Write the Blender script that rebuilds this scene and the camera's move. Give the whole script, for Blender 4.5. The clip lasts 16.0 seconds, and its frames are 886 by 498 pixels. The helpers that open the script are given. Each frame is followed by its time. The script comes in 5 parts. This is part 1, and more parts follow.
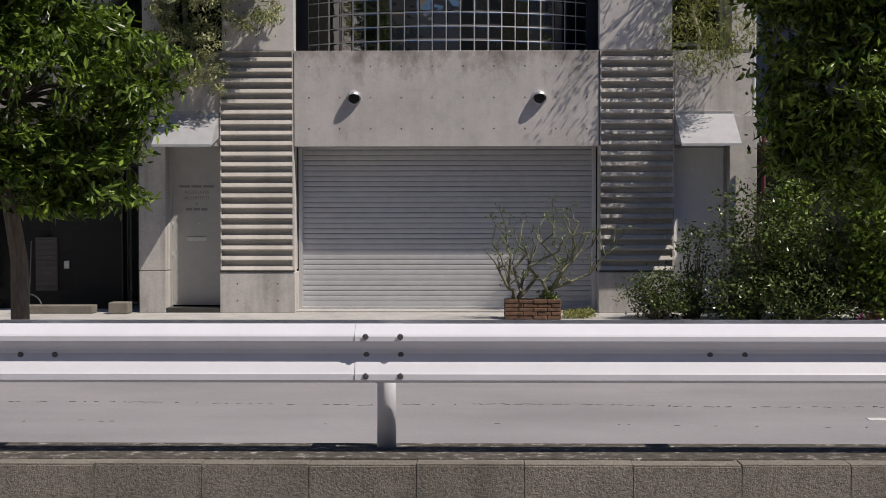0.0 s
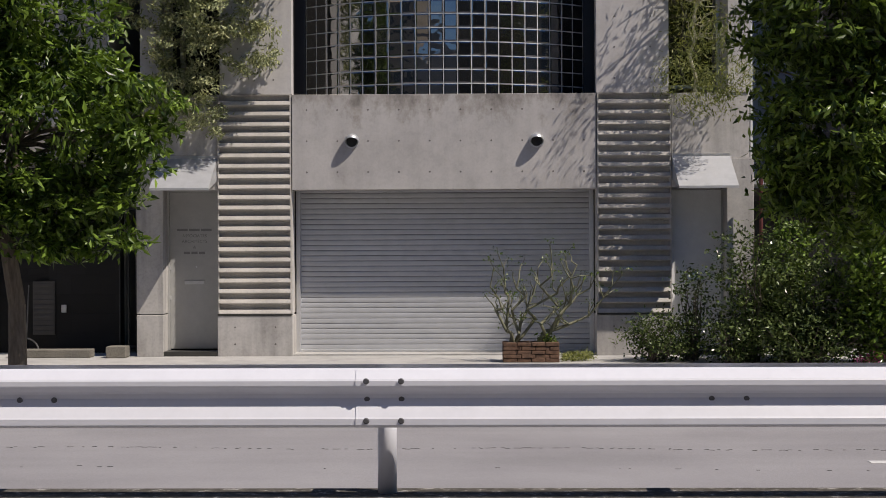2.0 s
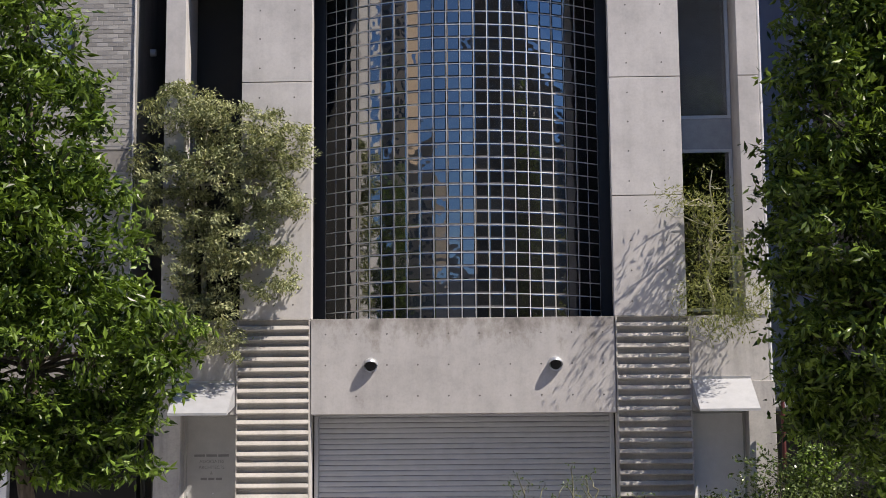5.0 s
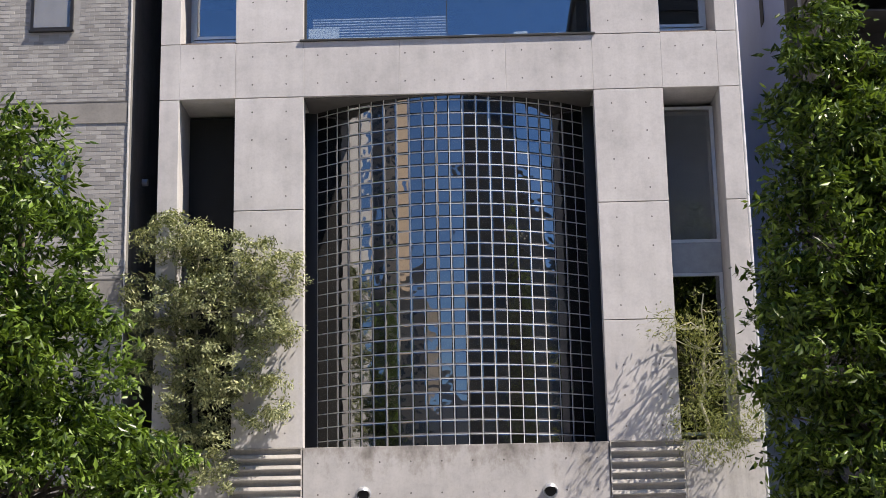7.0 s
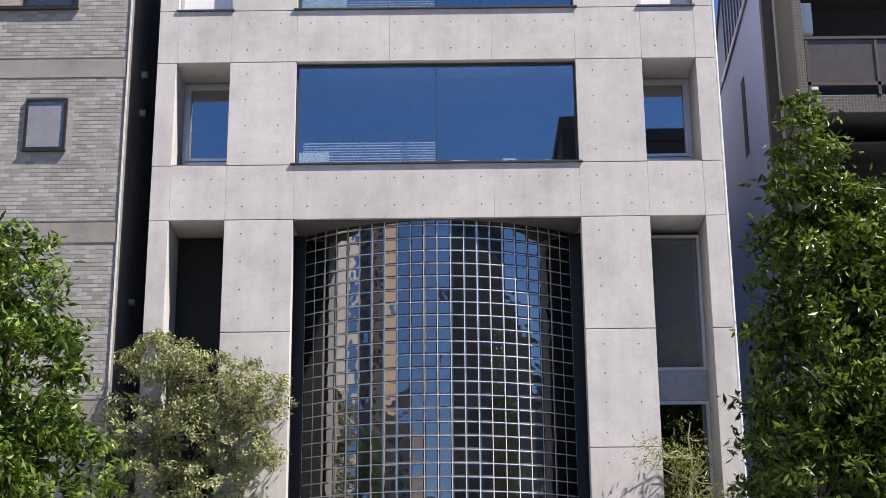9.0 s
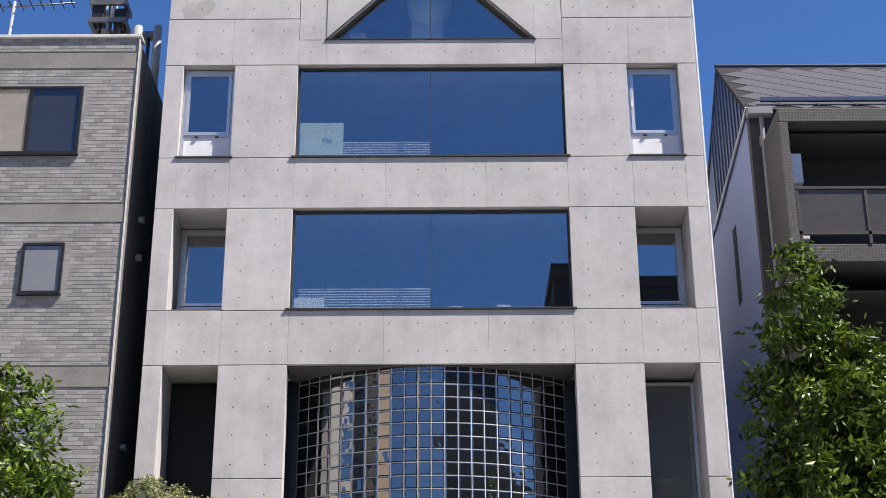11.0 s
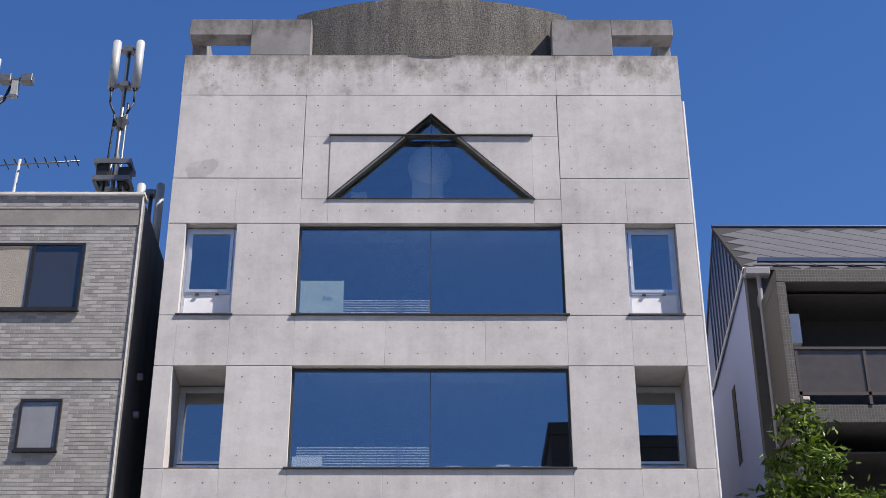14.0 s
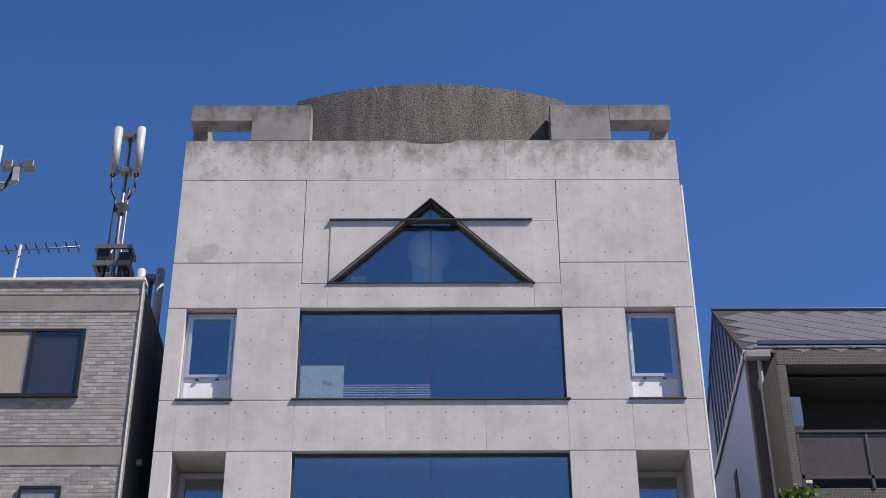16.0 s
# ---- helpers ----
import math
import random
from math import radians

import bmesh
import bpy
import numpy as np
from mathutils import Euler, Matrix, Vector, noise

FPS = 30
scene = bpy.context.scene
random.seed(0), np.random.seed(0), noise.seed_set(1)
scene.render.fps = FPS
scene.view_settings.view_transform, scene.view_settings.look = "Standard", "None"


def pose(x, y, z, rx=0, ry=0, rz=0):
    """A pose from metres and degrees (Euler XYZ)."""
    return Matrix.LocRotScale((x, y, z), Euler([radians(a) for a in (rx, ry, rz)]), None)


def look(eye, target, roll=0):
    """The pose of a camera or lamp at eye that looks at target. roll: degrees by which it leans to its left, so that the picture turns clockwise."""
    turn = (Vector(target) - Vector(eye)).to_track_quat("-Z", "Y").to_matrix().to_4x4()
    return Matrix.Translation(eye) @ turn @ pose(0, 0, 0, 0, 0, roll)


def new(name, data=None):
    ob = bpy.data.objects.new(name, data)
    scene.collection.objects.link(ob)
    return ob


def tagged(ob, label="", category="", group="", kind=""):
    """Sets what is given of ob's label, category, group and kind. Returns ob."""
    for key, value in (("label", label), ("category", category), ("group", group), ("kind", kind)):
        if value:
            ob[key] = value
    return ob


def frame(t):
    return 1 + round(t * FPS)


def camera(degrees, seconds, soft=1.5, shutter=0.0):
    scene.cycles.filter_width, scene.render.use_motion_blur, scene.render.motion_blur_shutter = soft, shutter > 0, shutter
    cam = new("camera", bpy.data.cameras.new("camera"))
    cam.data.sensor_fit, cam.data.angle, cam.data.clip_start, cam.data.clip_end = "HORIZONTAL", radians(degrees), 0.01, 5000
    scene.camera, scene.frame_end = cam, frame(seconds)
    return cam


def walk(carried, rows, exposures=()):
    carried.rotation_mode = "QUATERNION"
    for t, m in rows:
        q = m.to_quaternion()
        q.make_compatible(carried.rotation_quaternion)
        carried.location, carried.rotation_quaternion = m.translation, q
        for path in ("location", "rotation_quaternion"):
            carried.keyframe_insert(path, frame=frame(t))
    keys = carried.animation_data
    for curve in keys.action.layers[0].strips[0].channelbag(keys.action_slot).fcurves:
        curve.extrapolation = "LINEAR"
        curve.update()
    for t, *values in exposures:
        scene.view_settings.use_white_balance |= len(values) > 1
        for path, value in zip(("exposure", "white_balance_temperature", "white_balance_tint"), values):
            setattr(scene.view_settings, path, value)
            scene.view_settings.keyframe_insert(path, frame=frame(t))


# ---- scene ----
PATH = [
    (0, (0.388, -22.327, 1.634), (0.3487, -20.329, 1.5722), -0.06),
    (0.5, (0.384, -22.329, 1.632), (0.3349, -20.33, 1.5734), -0.18),
    (1, (0.378, -22.328, 1.633), (0.3304, -20.33, 1.5664), -0.15),
    (1.5, (0.37, -22.325, 1.638), (0.3309, -20.326, 1.5794), -0.31),
    (2, (0.363, -22.32, 1.645), (0.3289, -20.321, 1.6389), -0.23),
    (2.5, (0.362, -22.315, 1.65), (0.3199, -20.3159, 1.7097), -0.71),
    (3, (0.362, -22.31, 1.654), (0.3139, -20.3129, 1.7579), -0.50),
    (3.5, (0.36, -22.306, 1.654), (0.3107, -20.3128, 1.8009), -0.51),
    (4, (0.356, -22.304, 1.654), (0.3007, -20.3147, 1.8535), -0.60),
    (4.2, (0.353, -22.303, 1.654), (0.2939, -20.3157, 1.8735), -0.50),
    (6.3, (0.32, -22.287, 1.652), (0.2893, -20.3286, 2.0562), -0.80),
    (6.5, (0.316, -22.286, 1.652), (0.2844, -20.3316, 2.0772), -1.05),
    (7, (0.305, -22.281, 1.652), (0.2671, -20.3327, 2.1046), -1.12),
    (7.5, (0.292, -22.277, 1.652), (0.2638, -20.3376, 2.1382), -1.06),
    (8, (0.278, -22.276, 1.652), (0.2657, -20.3457, 2.1768), -0.70),
    (8.5, (0.263, -22.278, 1.651), (0.2543, -20.3575, 2.2105), -0.67),
    (9, (0.248, -22.282, 1.651), (0.2347, -20.3777, 2.2619), -0.47),
    (9.2, (0.242, -22.285, 1.651), (0.2247, -20.3876, 2.2839), -0.70),
    (11.5, (0.17, -22.325, 1.643), (0.1742, -20.5038, 2.4705), -0.27),
    (12, (0.156, -22.331, 1.643), (0.1603, -20.526, 2.503), -0.45),
    (12.5, (0.142, -22.338, 1.643), (0.1504, -20.5461, 2.5312), -0.39),
    (13, (0.13, -22.345, 1.642), (0.143, -20.5691, 2.5612), -0.38),
    (13.5, (0.12, -22.354, 1.642), (0.1304, -20.5956, 2.5942), -0.16),
    (14, (0.11, -22.363, 1.642), (0.1176, -20.6188, 2.6197), -0.07),
    (14.5, (0.102, -22.373, 1.642), (0.1056, -20.6478, 2.6527), -0.44),
    (15, (0.094, -22.383, 1.641), (0.0998, -20.6763, 2.6838), -0.62),
    (15.5, (0.087, -22.394, 1.641), (0.1002, -20.7005, 2.7052), -0.48),
    (16, (0.08, -22.404, 1.641), (0.09, -20.7156, 2.7133), -0.33),
]
cam = camera(32.7, 16.0, soft=0.9)
walk(cam, [(t, look(eye, target, roll)) for t, eye, target, roll in PATH],
     [(0, 0.05, 6700, 13), (2.0, 0.08, 6700, 13), (4.2, 0.46, 6700, 13), (7.0, 0.88, 6700, 13), (9.0, 1.01, 6600, 13), (11.5, 0.81, 6500, 13), (12.5, 0.79, 6500, 13), (14.0, 0.75, 6500, 13), (16.0, 0.61, 6500, 13)])

# ---- light ----
SUN_EL, SUN_AZ = 54.0, 63.0          # height, and turn from the facade's normal to the right
to_sun = Vector((math.sin(radians(SUN_AZ)) * math.cos(radians(SUN_EL)),
                 -math.cos(radians(SUN_AZ)) * math.cos(radians(SUN_EL)), math.sin(radians(SUN_EL))))
world = bpy.data.worlds.new("world")
scene.world = world
world.use_nodes = True
wn = world.node_tree.nodes
sky = wn.new("ShaderNodeTexSky")
sky.sky_type = "NISHITA"
sky.sun_disc = False
sky.sun_elevation = radians(SUN_EL)
sky.sun_rotation = math.atan2(to_sun.x, to_sun.y)
sky.air_density, sky.dust_density, sky.ozone_density = 1.0, 0.0, 5.0
tone = wn.new("ShaderNodeHueSaturation")
tone.inputs["Hue"].default_value = 0.509
tone.inputs["Saturation"].default_value = 1.19
world.node_tree.links.new(sky.outputs[0], tone.inputs["Color"])
world.node_tree.links.new(tone.outputs[0], wn["Background"].inputs[0])
wn["Background"].inputs[1].default_value = 0.083
lamp = bpy.data.lights.new("sun", "SUN")
lamp.energy, lamp.angle, lamp.color = 5.0, radians(0.5), (1.0, 0.93, 0.83)
sun = new("sun", lamp)
sun.matrix_world = look(to_sun * 60, (0, 0, 0))


# ---- materials ----
class Mat:
    """A node material with short calls to build it."""

    def __init__(self, name, rough=0.6, metal=0.0, spec=0.5):
        self.m = bpy.data.materials.new(name)
        self.m.use_nodes = True
        self.n, self.l = self.m.node_tree.nodes, self.m.node_tree.links
        self.p = self.n["Principled BSDF"]
        self.p.inputs["Roughness"].default_value = rough
        self.p.inputs["Metallic"].default_value = metal
        self.p.inputs["Specular IOR Level"].default_value = spec
        self.tc = self.n.new("ShaderNodeTexCoord")

    def coords(self, scale=(1, 1, 1), kind="Object"):
        mp = self.n.new("ShaderNodeMapping")
        mp.inputs["Scale"].default_value = scale
        self.l.new(self.tc.outputs[kind], mp.inputs[0])
        return mp.outputs[0]

    def world_coords(self, scale=(1, 1, 1)):
        g = self.n.new("ShaderNodeNewGeometry")
        mp = self.n.new("ShaderNodeMapping")
        mp.inputs["Scale"].default_value = scale
        self.l.new(g.outputs["Position"], mp.inputs[0])
        return mp.outputs[0]

    def noise(self, vec, scale, detail=4, rough=0.6):
        t = self.n.new("ShaderNodeTexNoise")
        t.inputs["Scale"].default_value, t.inputs["Detail"].default_value, t.inputs["Roughness"].default_value = scale, detail, rough
        self.l.new(vec, t.inputs["Vector"])
        return t.outputs["Fac"]

    def ramp(self, fac, stops):
        r = self.n.new("ShaderNodeValToRGB")
        els = r.color_ramp.elements
        while len(els) < len(stops):
            els.new(0.5)
        for e, (pos, c) in zip(els, stops):
            e.position, e.color = pos, (*c, 1) if len(c) == 3 else c
        self.l.new(fac, r.inputs[0])
        return r.outputs[0]

    def mix(self, a, b, fac, mode="MIX"):
        x = self.n.new("ShaderNodeMix")
        x.data_type, x.blend_type = "RGBA", mode
        for v, s in ((fac, x.inputs[0]), (a, x.inputs[6]), (b, x.inputs[7])):
            if isinstance(v, (int, float)):
                s.default_value = v
            elif isinstance(v, tuple):
                s.default_value = (*v, 1)
            else:
                self.l.new(v, s)
        return x.outputs[2]

    def color(self, out):
        if isinstance(out, tuple):
            self.p.inputs["Base Color"].default_value = (*out, 1)
        else:
            self.l.new(out, self.p.inputs["Base Color"])
        return self

    def rough(self, out):
        self.l.new(out, self.p.inputs["Roughness"])
        return self

    def bump(self, fac, strength=0.3, dist=0.01):
        b = self.n.new("ShaderNodeBump")
        b.inputs["Strength"].default_value, b.inputs["Distance"].default_value = strength, dist
        self.l.new(fac, b.inputs["Height"])
        self.l.new(b.outputs[0], self.p.inputs["Normal"])
        return self

    def random(self, island=False):
        if island:
            g = self.n.new("ShaderNodeNewGeometry")
            return g.outputs["Random Per Island"]
        return self.n.new("ShaderNodeObjectInfo").outputs["Random"]


def g3(v, tint=(1, 1, 1)):
    return tuple(v * t for t in tint)


def plain(name, colour, rough=0.5, metal=0.0, vary=0.12, scale=6.0, spec=0.5, bump=0.0):
    """Paint, metal or plastic with a little wear at two scales."""
    m = Mat(name, rough, metal, spec)
    v = m.world_coords()
    n1, n2 = m.noise(v, scale, 5), m.noise(v, scale * 9, 3)
    c = m.ramp(n1, [(0.3, g3(1 - vary, colour)), (0.7, g3(1 + vary, colour))])
    c = m.mix(c, m.ramp(n2, [(0.35, (1 - vary, 1 - vary, 1 - vary)), (0.65, (1, 1, 1))]), 0.6, "MULTIPLY")
    m.color(c)
    if bump:
        m.bump(n2, bump, 0.01)
    return m.m


def concrete(name, base, tint=(1.0, 0.965, 0.93), stains=0.13, pores=0.25, rough=0.85, grain=26, relief=0.15):
    """Fair-faced concrete: clouds, run-off streaks, fine pores."""
    m = Mat(name, rough, spec=0.25)
    v = m.world_coords()
    clouds = m.noise(v, 0.9, 6, 0.62)
    fine = m.noise(v, grain, 5, 0.7)
    streak = m.noise(m.world_coords((2.2, 2.2, 0.22)), 1.4, 5, 0.65)
    c = m.ramp(clouds, [(0.28, g3(base * 0.80, tint)), (0.5, g3(base, tint)), (0.72, g3(base * 1.12, tint))])
    c = m.mix(c, m.ramp(m.noise(v, 4.2, 6, 0.7), [(0.3, (0.86, 0.86, 0.87)), (0.52, (1, 1, 1)), (0.75, (1.06, 1.06, 1.05))]), 0.8, "MULTIPLY")
    c = m.mix(c, m.ramp(streak, [(0.36, (1 - stains, 1 - stains, 1 - stains)), (0.56, (1, 1, 1))]), 0.6, "MULTIPLY")
    c = m.mix(c, m.ramp(fine, [(0.3, (1 - pores, 1 - pores, 1 - pores)), (0.55, (1, 1, 1))]), 0.6, "MULTIPLY")
    tone = m.ramp(m.random(), [(0.0, (0.94, 0.94, 0.94)), (1.0, (1.0, 1.0, 1.0))])
    c = m.mix(c, tone, 1.0, "MULTIPLY")
    m.color(c).bump(fine, relief, 0.006 if relief < 0.5 else 0.015)
    return m


M_CONC = concrete("fair_faced_concrete", 0.54, (1.0, 0.965, 0.945), pores=0.14).m


def weathered(name, base_value, z0, z1):
    """Soot running down from an upper edge, and grey blotches."""
    c = concrete(name, base_value, (1.0, 0.965, 0.945), pores=0.14)
    base = c.p.inputs["Base Color"].links[0].from_socket
    g = c.n.new("ShaderNodeNewGeometry")
    sep, mr = c.n.new("ShaderNodeSeparateXYZ"), c.n.new("ShaderNodeMapRange")
    c.l.new(g.outputs["Position"], sep.inputs[0])
    c.l.new(sep.outputs[2], mr.inputs[0])
    mr.inputs[1].default_value, mr.inputs[2].default_value, mr.inputs[3].default_value, mr.inputs[4].default_value = z0, z1, -0.09, 0.21
    n = c.noise(c.world_coords((1.3, 1.3, 0.8)), 2.2, 8, 0.7)
    add = c.n.new("ShaderNodeMath")
    c.l.new(n, add.inputs[0])
    c.l.new(mr.outputs[0], add.inputs[1])
    mask = c.ramp(add.outputs[0], [(0.52, (1, 1, 1)), (0.63, (0.76, 0.74, 0.71)), (0.82, (0.34, 0.33, 0.31))])
    blot = c.ramp(c.noise(c.world_coords(), 1.1, 3, 0.45), [(0.66, (1, 1, 1)), (0.685, (0.78, 0.78, 0.77))])
    c.color(c.mix(c.mix(base, mask, 1.0, "MULTIPLY"), blot, 1.0, "MULTIPLY"))
    return c.m


M_CONC_TOP = weathered("concrete_weathered_top", 0.53, 17.2, 18.3)
M_CONC_BEAM = weathered("concrete_weathered_beam", 0.50, 3.25, 3.98)
M_CONC_LOW = concrete("concrete_streaked", 0.475, stains=0.45).m
M_JOINT = plain("joint_shadow_mortar", (0.12, 0.115, 0.11), 0.9)
M_HOLE = plain("tie_hole_mortar", (0.14, 0.13, 0.125), 0.95)
M_FLASH = plain("dark_flashing_metal", (0.06, 0.06, 0.055), 0.45, 0.4)
M_ALU = plain("silver_aluminium", (0.62, 0.63, 0.64), 0.38, 0.7, 0.06)
M_WHITE = plain("white_painted_steel", (0.78, 0.78, 0.79), 0.4, 0.0, 0.05)
M_SHUT = plain("grey_shutter_steel", (0.46, 0.47, 0.49), 0.42, 0.15, 0.07)
M_LOUV = concrete("louvre_stone_beige", 0.50, (1.0, 0.95, 0.88), 0.25).m
M_BLACKFRAME = plain("black_aluminium", (0.025, 0.025, 0.027), 0.4, 0.3)
# near-black base colour holds the shade of unlit rooms and recesses
M_DARK = plain("interior_shade_dark", (0.018, 0.0175, 0.017), 0.8)
M_ROOM = plain("room_plaster", (0.45, 0.44, 0.42), 0.9)
M_DOOR = plain("grey_painted_door", (0.40, 0.40, 0.39), 0.45, 0.1, 0.06)
M_CANOPY = plain("zinc_sheet", (0.44, 0.45, 0.47), 0.45, 0.3, 0.08)


def glass_mat(name, gloss, tint, rough=0.005):
    """A coated pane: part mirror, part tinted and clear."""
    m = Mat(name)
    m.n.remove(m.p)
    a, b, x = m.n.new("ShaderNodeBsdfTransparent"), m.n.new("ShaderNodeBsdfGlossy"), m.n.new("ShaderNodeMixShader")
    a.inputs[0].default_value = (*tint, 1)
    b.inputs["Roughness"].default_value = rough
    b.inputs[0].default_value = (0.95, 0.97, 1.0, 1)
    x.inputs[0].default_value = gloss
    m.l.new(a.outputs[0], x.inputs[1])
    m.l.new(b.outputs[0], x.inputs[2])
    m.l.new(x.outputs[0], m.n["Material Output"].inputs[0])
    return m.m


M_PANE = glass_mat("coated_window_glass", 0.24, (0.68, 0.74, 0.76))
M_PANE_CLEAR = glass_mat("clear_window_glass", 0.07, (0.85, 0.86, 0.86))
M_PANE_DARK = glass_mat("smoked_window_glass", 0.2, (0.25, 0.26, 0.28))


# ---- building blocks ----
def box(bm, x0, x1, y0, y1, z0, z1, bev=0.0, seg=1):
    m = Matrix.LocRotScale(((x0 + x1) / 2, (y0 + y1) / 2, (z0 + z1) / 2), None, (abs(x1 - x0), abs(y1 - y0), abs(z1 - z0)))
    r = bmesh.ops.create_cube(bm, size=1, matrix=m)
    if bev:
        edges = {e for v in r["verts"] for e in v.link_edges}
        bmesh.ops.bevel(bm, geom=list(edges), offset=bev, segments=seg, affect="EDGES", profile=0.6)
    return bm


def B(*boxes, bev=0.0, seg=1):
    bm = bmesh.new()
    for b in boxes:
        box(bm, *b, bev=bev, seg=seg)
    return bm


def cyl(bm, p0, p1, r0, r1=None, n=12, caps=True):
    p0, p1 = Vector(p0), Vector(p1)
    d = p1 - p0
    m = Matrix.Translation((p0 + p1) / 2) @ d.to_track_quat("Z", "Y").to_matrix().to_4x4()
    bmesh.ops.create_cone(bm, cap_ends=caps, segments=n, radius1=r0, radius2=r0 if r1 is None else r1, depth=d.length, matrix=m)
    return bm


def prism(bm, profile, x0, x1):
    """A profile of (y, z) points drawn along x."""
    a = [bm.verts.new((x0, y, z)) for y, z in profile]
    b = [bm.verts.new((x1, y, z)) for y, z in profile]
    n = len(profile)
    for i in range(n):
        bm.faces.new((a[i], a[(i + 1) % n], b[(i + 1) % n], b[i]))
    bm.faces.new(a[::-1])
    bm.faces.new(b)
    bmesh.ops.recalc_face_normals(bm, faces=bm.faces)
    return bm


def mesh_of(name, bm, material, smooth=False):
    me = bpy.data.meshes.new(name)
    bm.to_mesh(me)
    bm.free()
    me.materials.append(material)
    if smooth:
        me.shade_smooth()
    return me


def part(name, bm, material, parent, label="", smooth=False):
    ob = new(name, bm if isinstance(bm, bpy.types.Mesh) else mesh_of(name, bm, material, smooth))
    ob.parent = parent
    return tagged(ob, label) if label else ob


def thing(name, label, category, group="", kind="", at=(0, 0, 0)):
    ob = new(name)
    ob.location = at
    ob.empty_display_size = 0.2
    return tagged(ob, label, category, group, kind)


def solo(name, bm, material, label, category="", kind="", smooth=False, group=""):
    return tagged(new(name, mesh_of(name, bm, material, smooth)), label, category, group, kind)


# ---- ground ----
def asphalt_mat():
    m = Mat("worn_asphalt", 0.9, spec=0.2)
    v = m.world_coords()
    a, b = m.noise(v, 0.5, 5), m.noise(v, 90, 4, 0.7)
    tracks = m.noise(m.world_coords((0.15, 1.2, 1)), 1.0, 4)
    c = m.ramp(a, [(0.3, (0.245, 0.237, 0.247)), (0.7, (0.305, 0.297, 0.307))])
    c = m.mix(c, m.ramp(b, [(0.3, (0.7, 0.7, 0.7)), (0.6, (1, 1, 1))]), 0.7, "MULTIPLY")
    c = m.mix(c, m.ramp(tracks, [(0.35, (0.85, 0.85, 0.85)), (0.6, (1, 1, 1))]), 0.7, "MULTIPLY")
    m.color(c).bump(b, 0.4, 0.01)
    return m.m


M_ASPH = asphalt_mat()
M_PAVE = concrete("pavement_concrete", 0.42, (1.0, 0.98, 0.95), 0.2).m
M_KERB = concrete("old_kerb_concrete", 0.25, (1.0, 0.93, 0.80), 0.3, 0.85, 0.95, 60, 0.9).m
solo("road", B((-400, 400, -400, 400, -0.6, -0.05)), M_ASPH, "worn grey asphalt road", "road", "structure")
solo("pavement", B((-60, 60, -6.2, 30, -0.3, 0.0), bev=0.01), M_PAVE, "pale concrete pavement in front of the building", "pavement", "structure")


# ---- the concrete building ----
Z = [0.0, 0.62, 2.46, 3.87, 5.68, 7.50, 9.31, 10.22, 12.00, 12.92, 14.68, 15.59, 17.35, 18.24]
XO, XS, XP, XC = 4.5, 4.19, 3.32, 2.25      # outer edge, slot's outer and inner side, centre bay
house = thing("concrete_office_building", "narrow fair-faced concrete office building with a glass-block drum", "building")


def slab(x0, x1, z0, z1, gx=0.0009, gz=0.007, y0=0.0, y1=0.06, mat=None):
    return part("panel", B((x0 + gx, x1 - gx, y0, y1, z0 + gz, z1 - gz), bev=0.004), mat or M_CONC, house)


def both(x0, x1):
    return ((-x1, -x0), (x0, x1))


# cast panels of the front
for a, b in both(XS, XO):
    for z0, z1 in ((3.87, 7.50), (7.50, 9.31), (10.22, 12.0), (12.92, 14.68)):
        slab(a, b, z0, z1)
for a, b in both(XP, XS):
    for z0, z1 in ((9.31, 10.22), (12.0, 12.92)):
        slab(a, b, z0, z1, gz=0.004)
for a, b in both(XS, XO):
    for z0, z1 in ((9.31, 10.22), (12.0, 12.92)):
        slab(a, b, z0, z1, gz=0.004)
for a, b in both(XC, XP):
    for z0, z1 in zip(Z[3:10], Z[4:11]):
        slab(a, b, z0, z1)
for z0, z1 in ((9.31, 10.22), (12.0, 12.92)):
    slab(-XC, -0.75, z0, z1, 0.0005, 0.004)
    slab(-0.75, 0.9, z0, z1, 0.0005, 0.004)
    slab(0.9, XC, z0, z1, 0.0005, 0.004)
for a, b in both(XC, XO):
    m = (a + b) / 2
    slab(a, m, 14.68, 15.59)
    slab(m, b, 14.68, 15.59)
    slab(a, b, 15.59, 17.35, 0.006, 0.008, mat=M_CONC_TOP)
    slab(a, b, 17.35, 18.24, gz=0.003, mat=M_CONC_TOP)
slab(-XC, -0.7, 17.35, 18.24, 0.0005, 0.003, mat=M_CONC_TOP)
slab(-0.7, XC - 0.9, 17.35, 18.24, 0.0005, 0.003, mat=M_CONC_TOP)
slab(XC - 0.9, XC, 17.35, 18.24, 0.0005, 0.003, mat=M_CONC_TOP)
slab(-XC, -1.78, 14.68, 15.17)
slab(-1.78, 1.78, 14.68, 15.17, 0.002, 0.004)
slab(1.78, XC, 14.68, 15.17)
def cut_panel(pts, y0, y1, name="panel"):
    bm = bmesh.new()
    a = [bm.verts.new((x, y0, z)) for x, z in pts]
    b = [bm.verts.new((x, y1, z)) for x, z in pts]
    n = len(pts)
    bm.faces.new(a)
    bm.faces.new(b[::-1])
    for i in range(n):
        bm.faces.new((a[i], b[i], b[(i + 1) % n], a[(i + 1) % n]))
    bmesh.ops.recalc_face_normals(bm, faces=bm.faces)
    return part(name, bm, M_CONC, house)


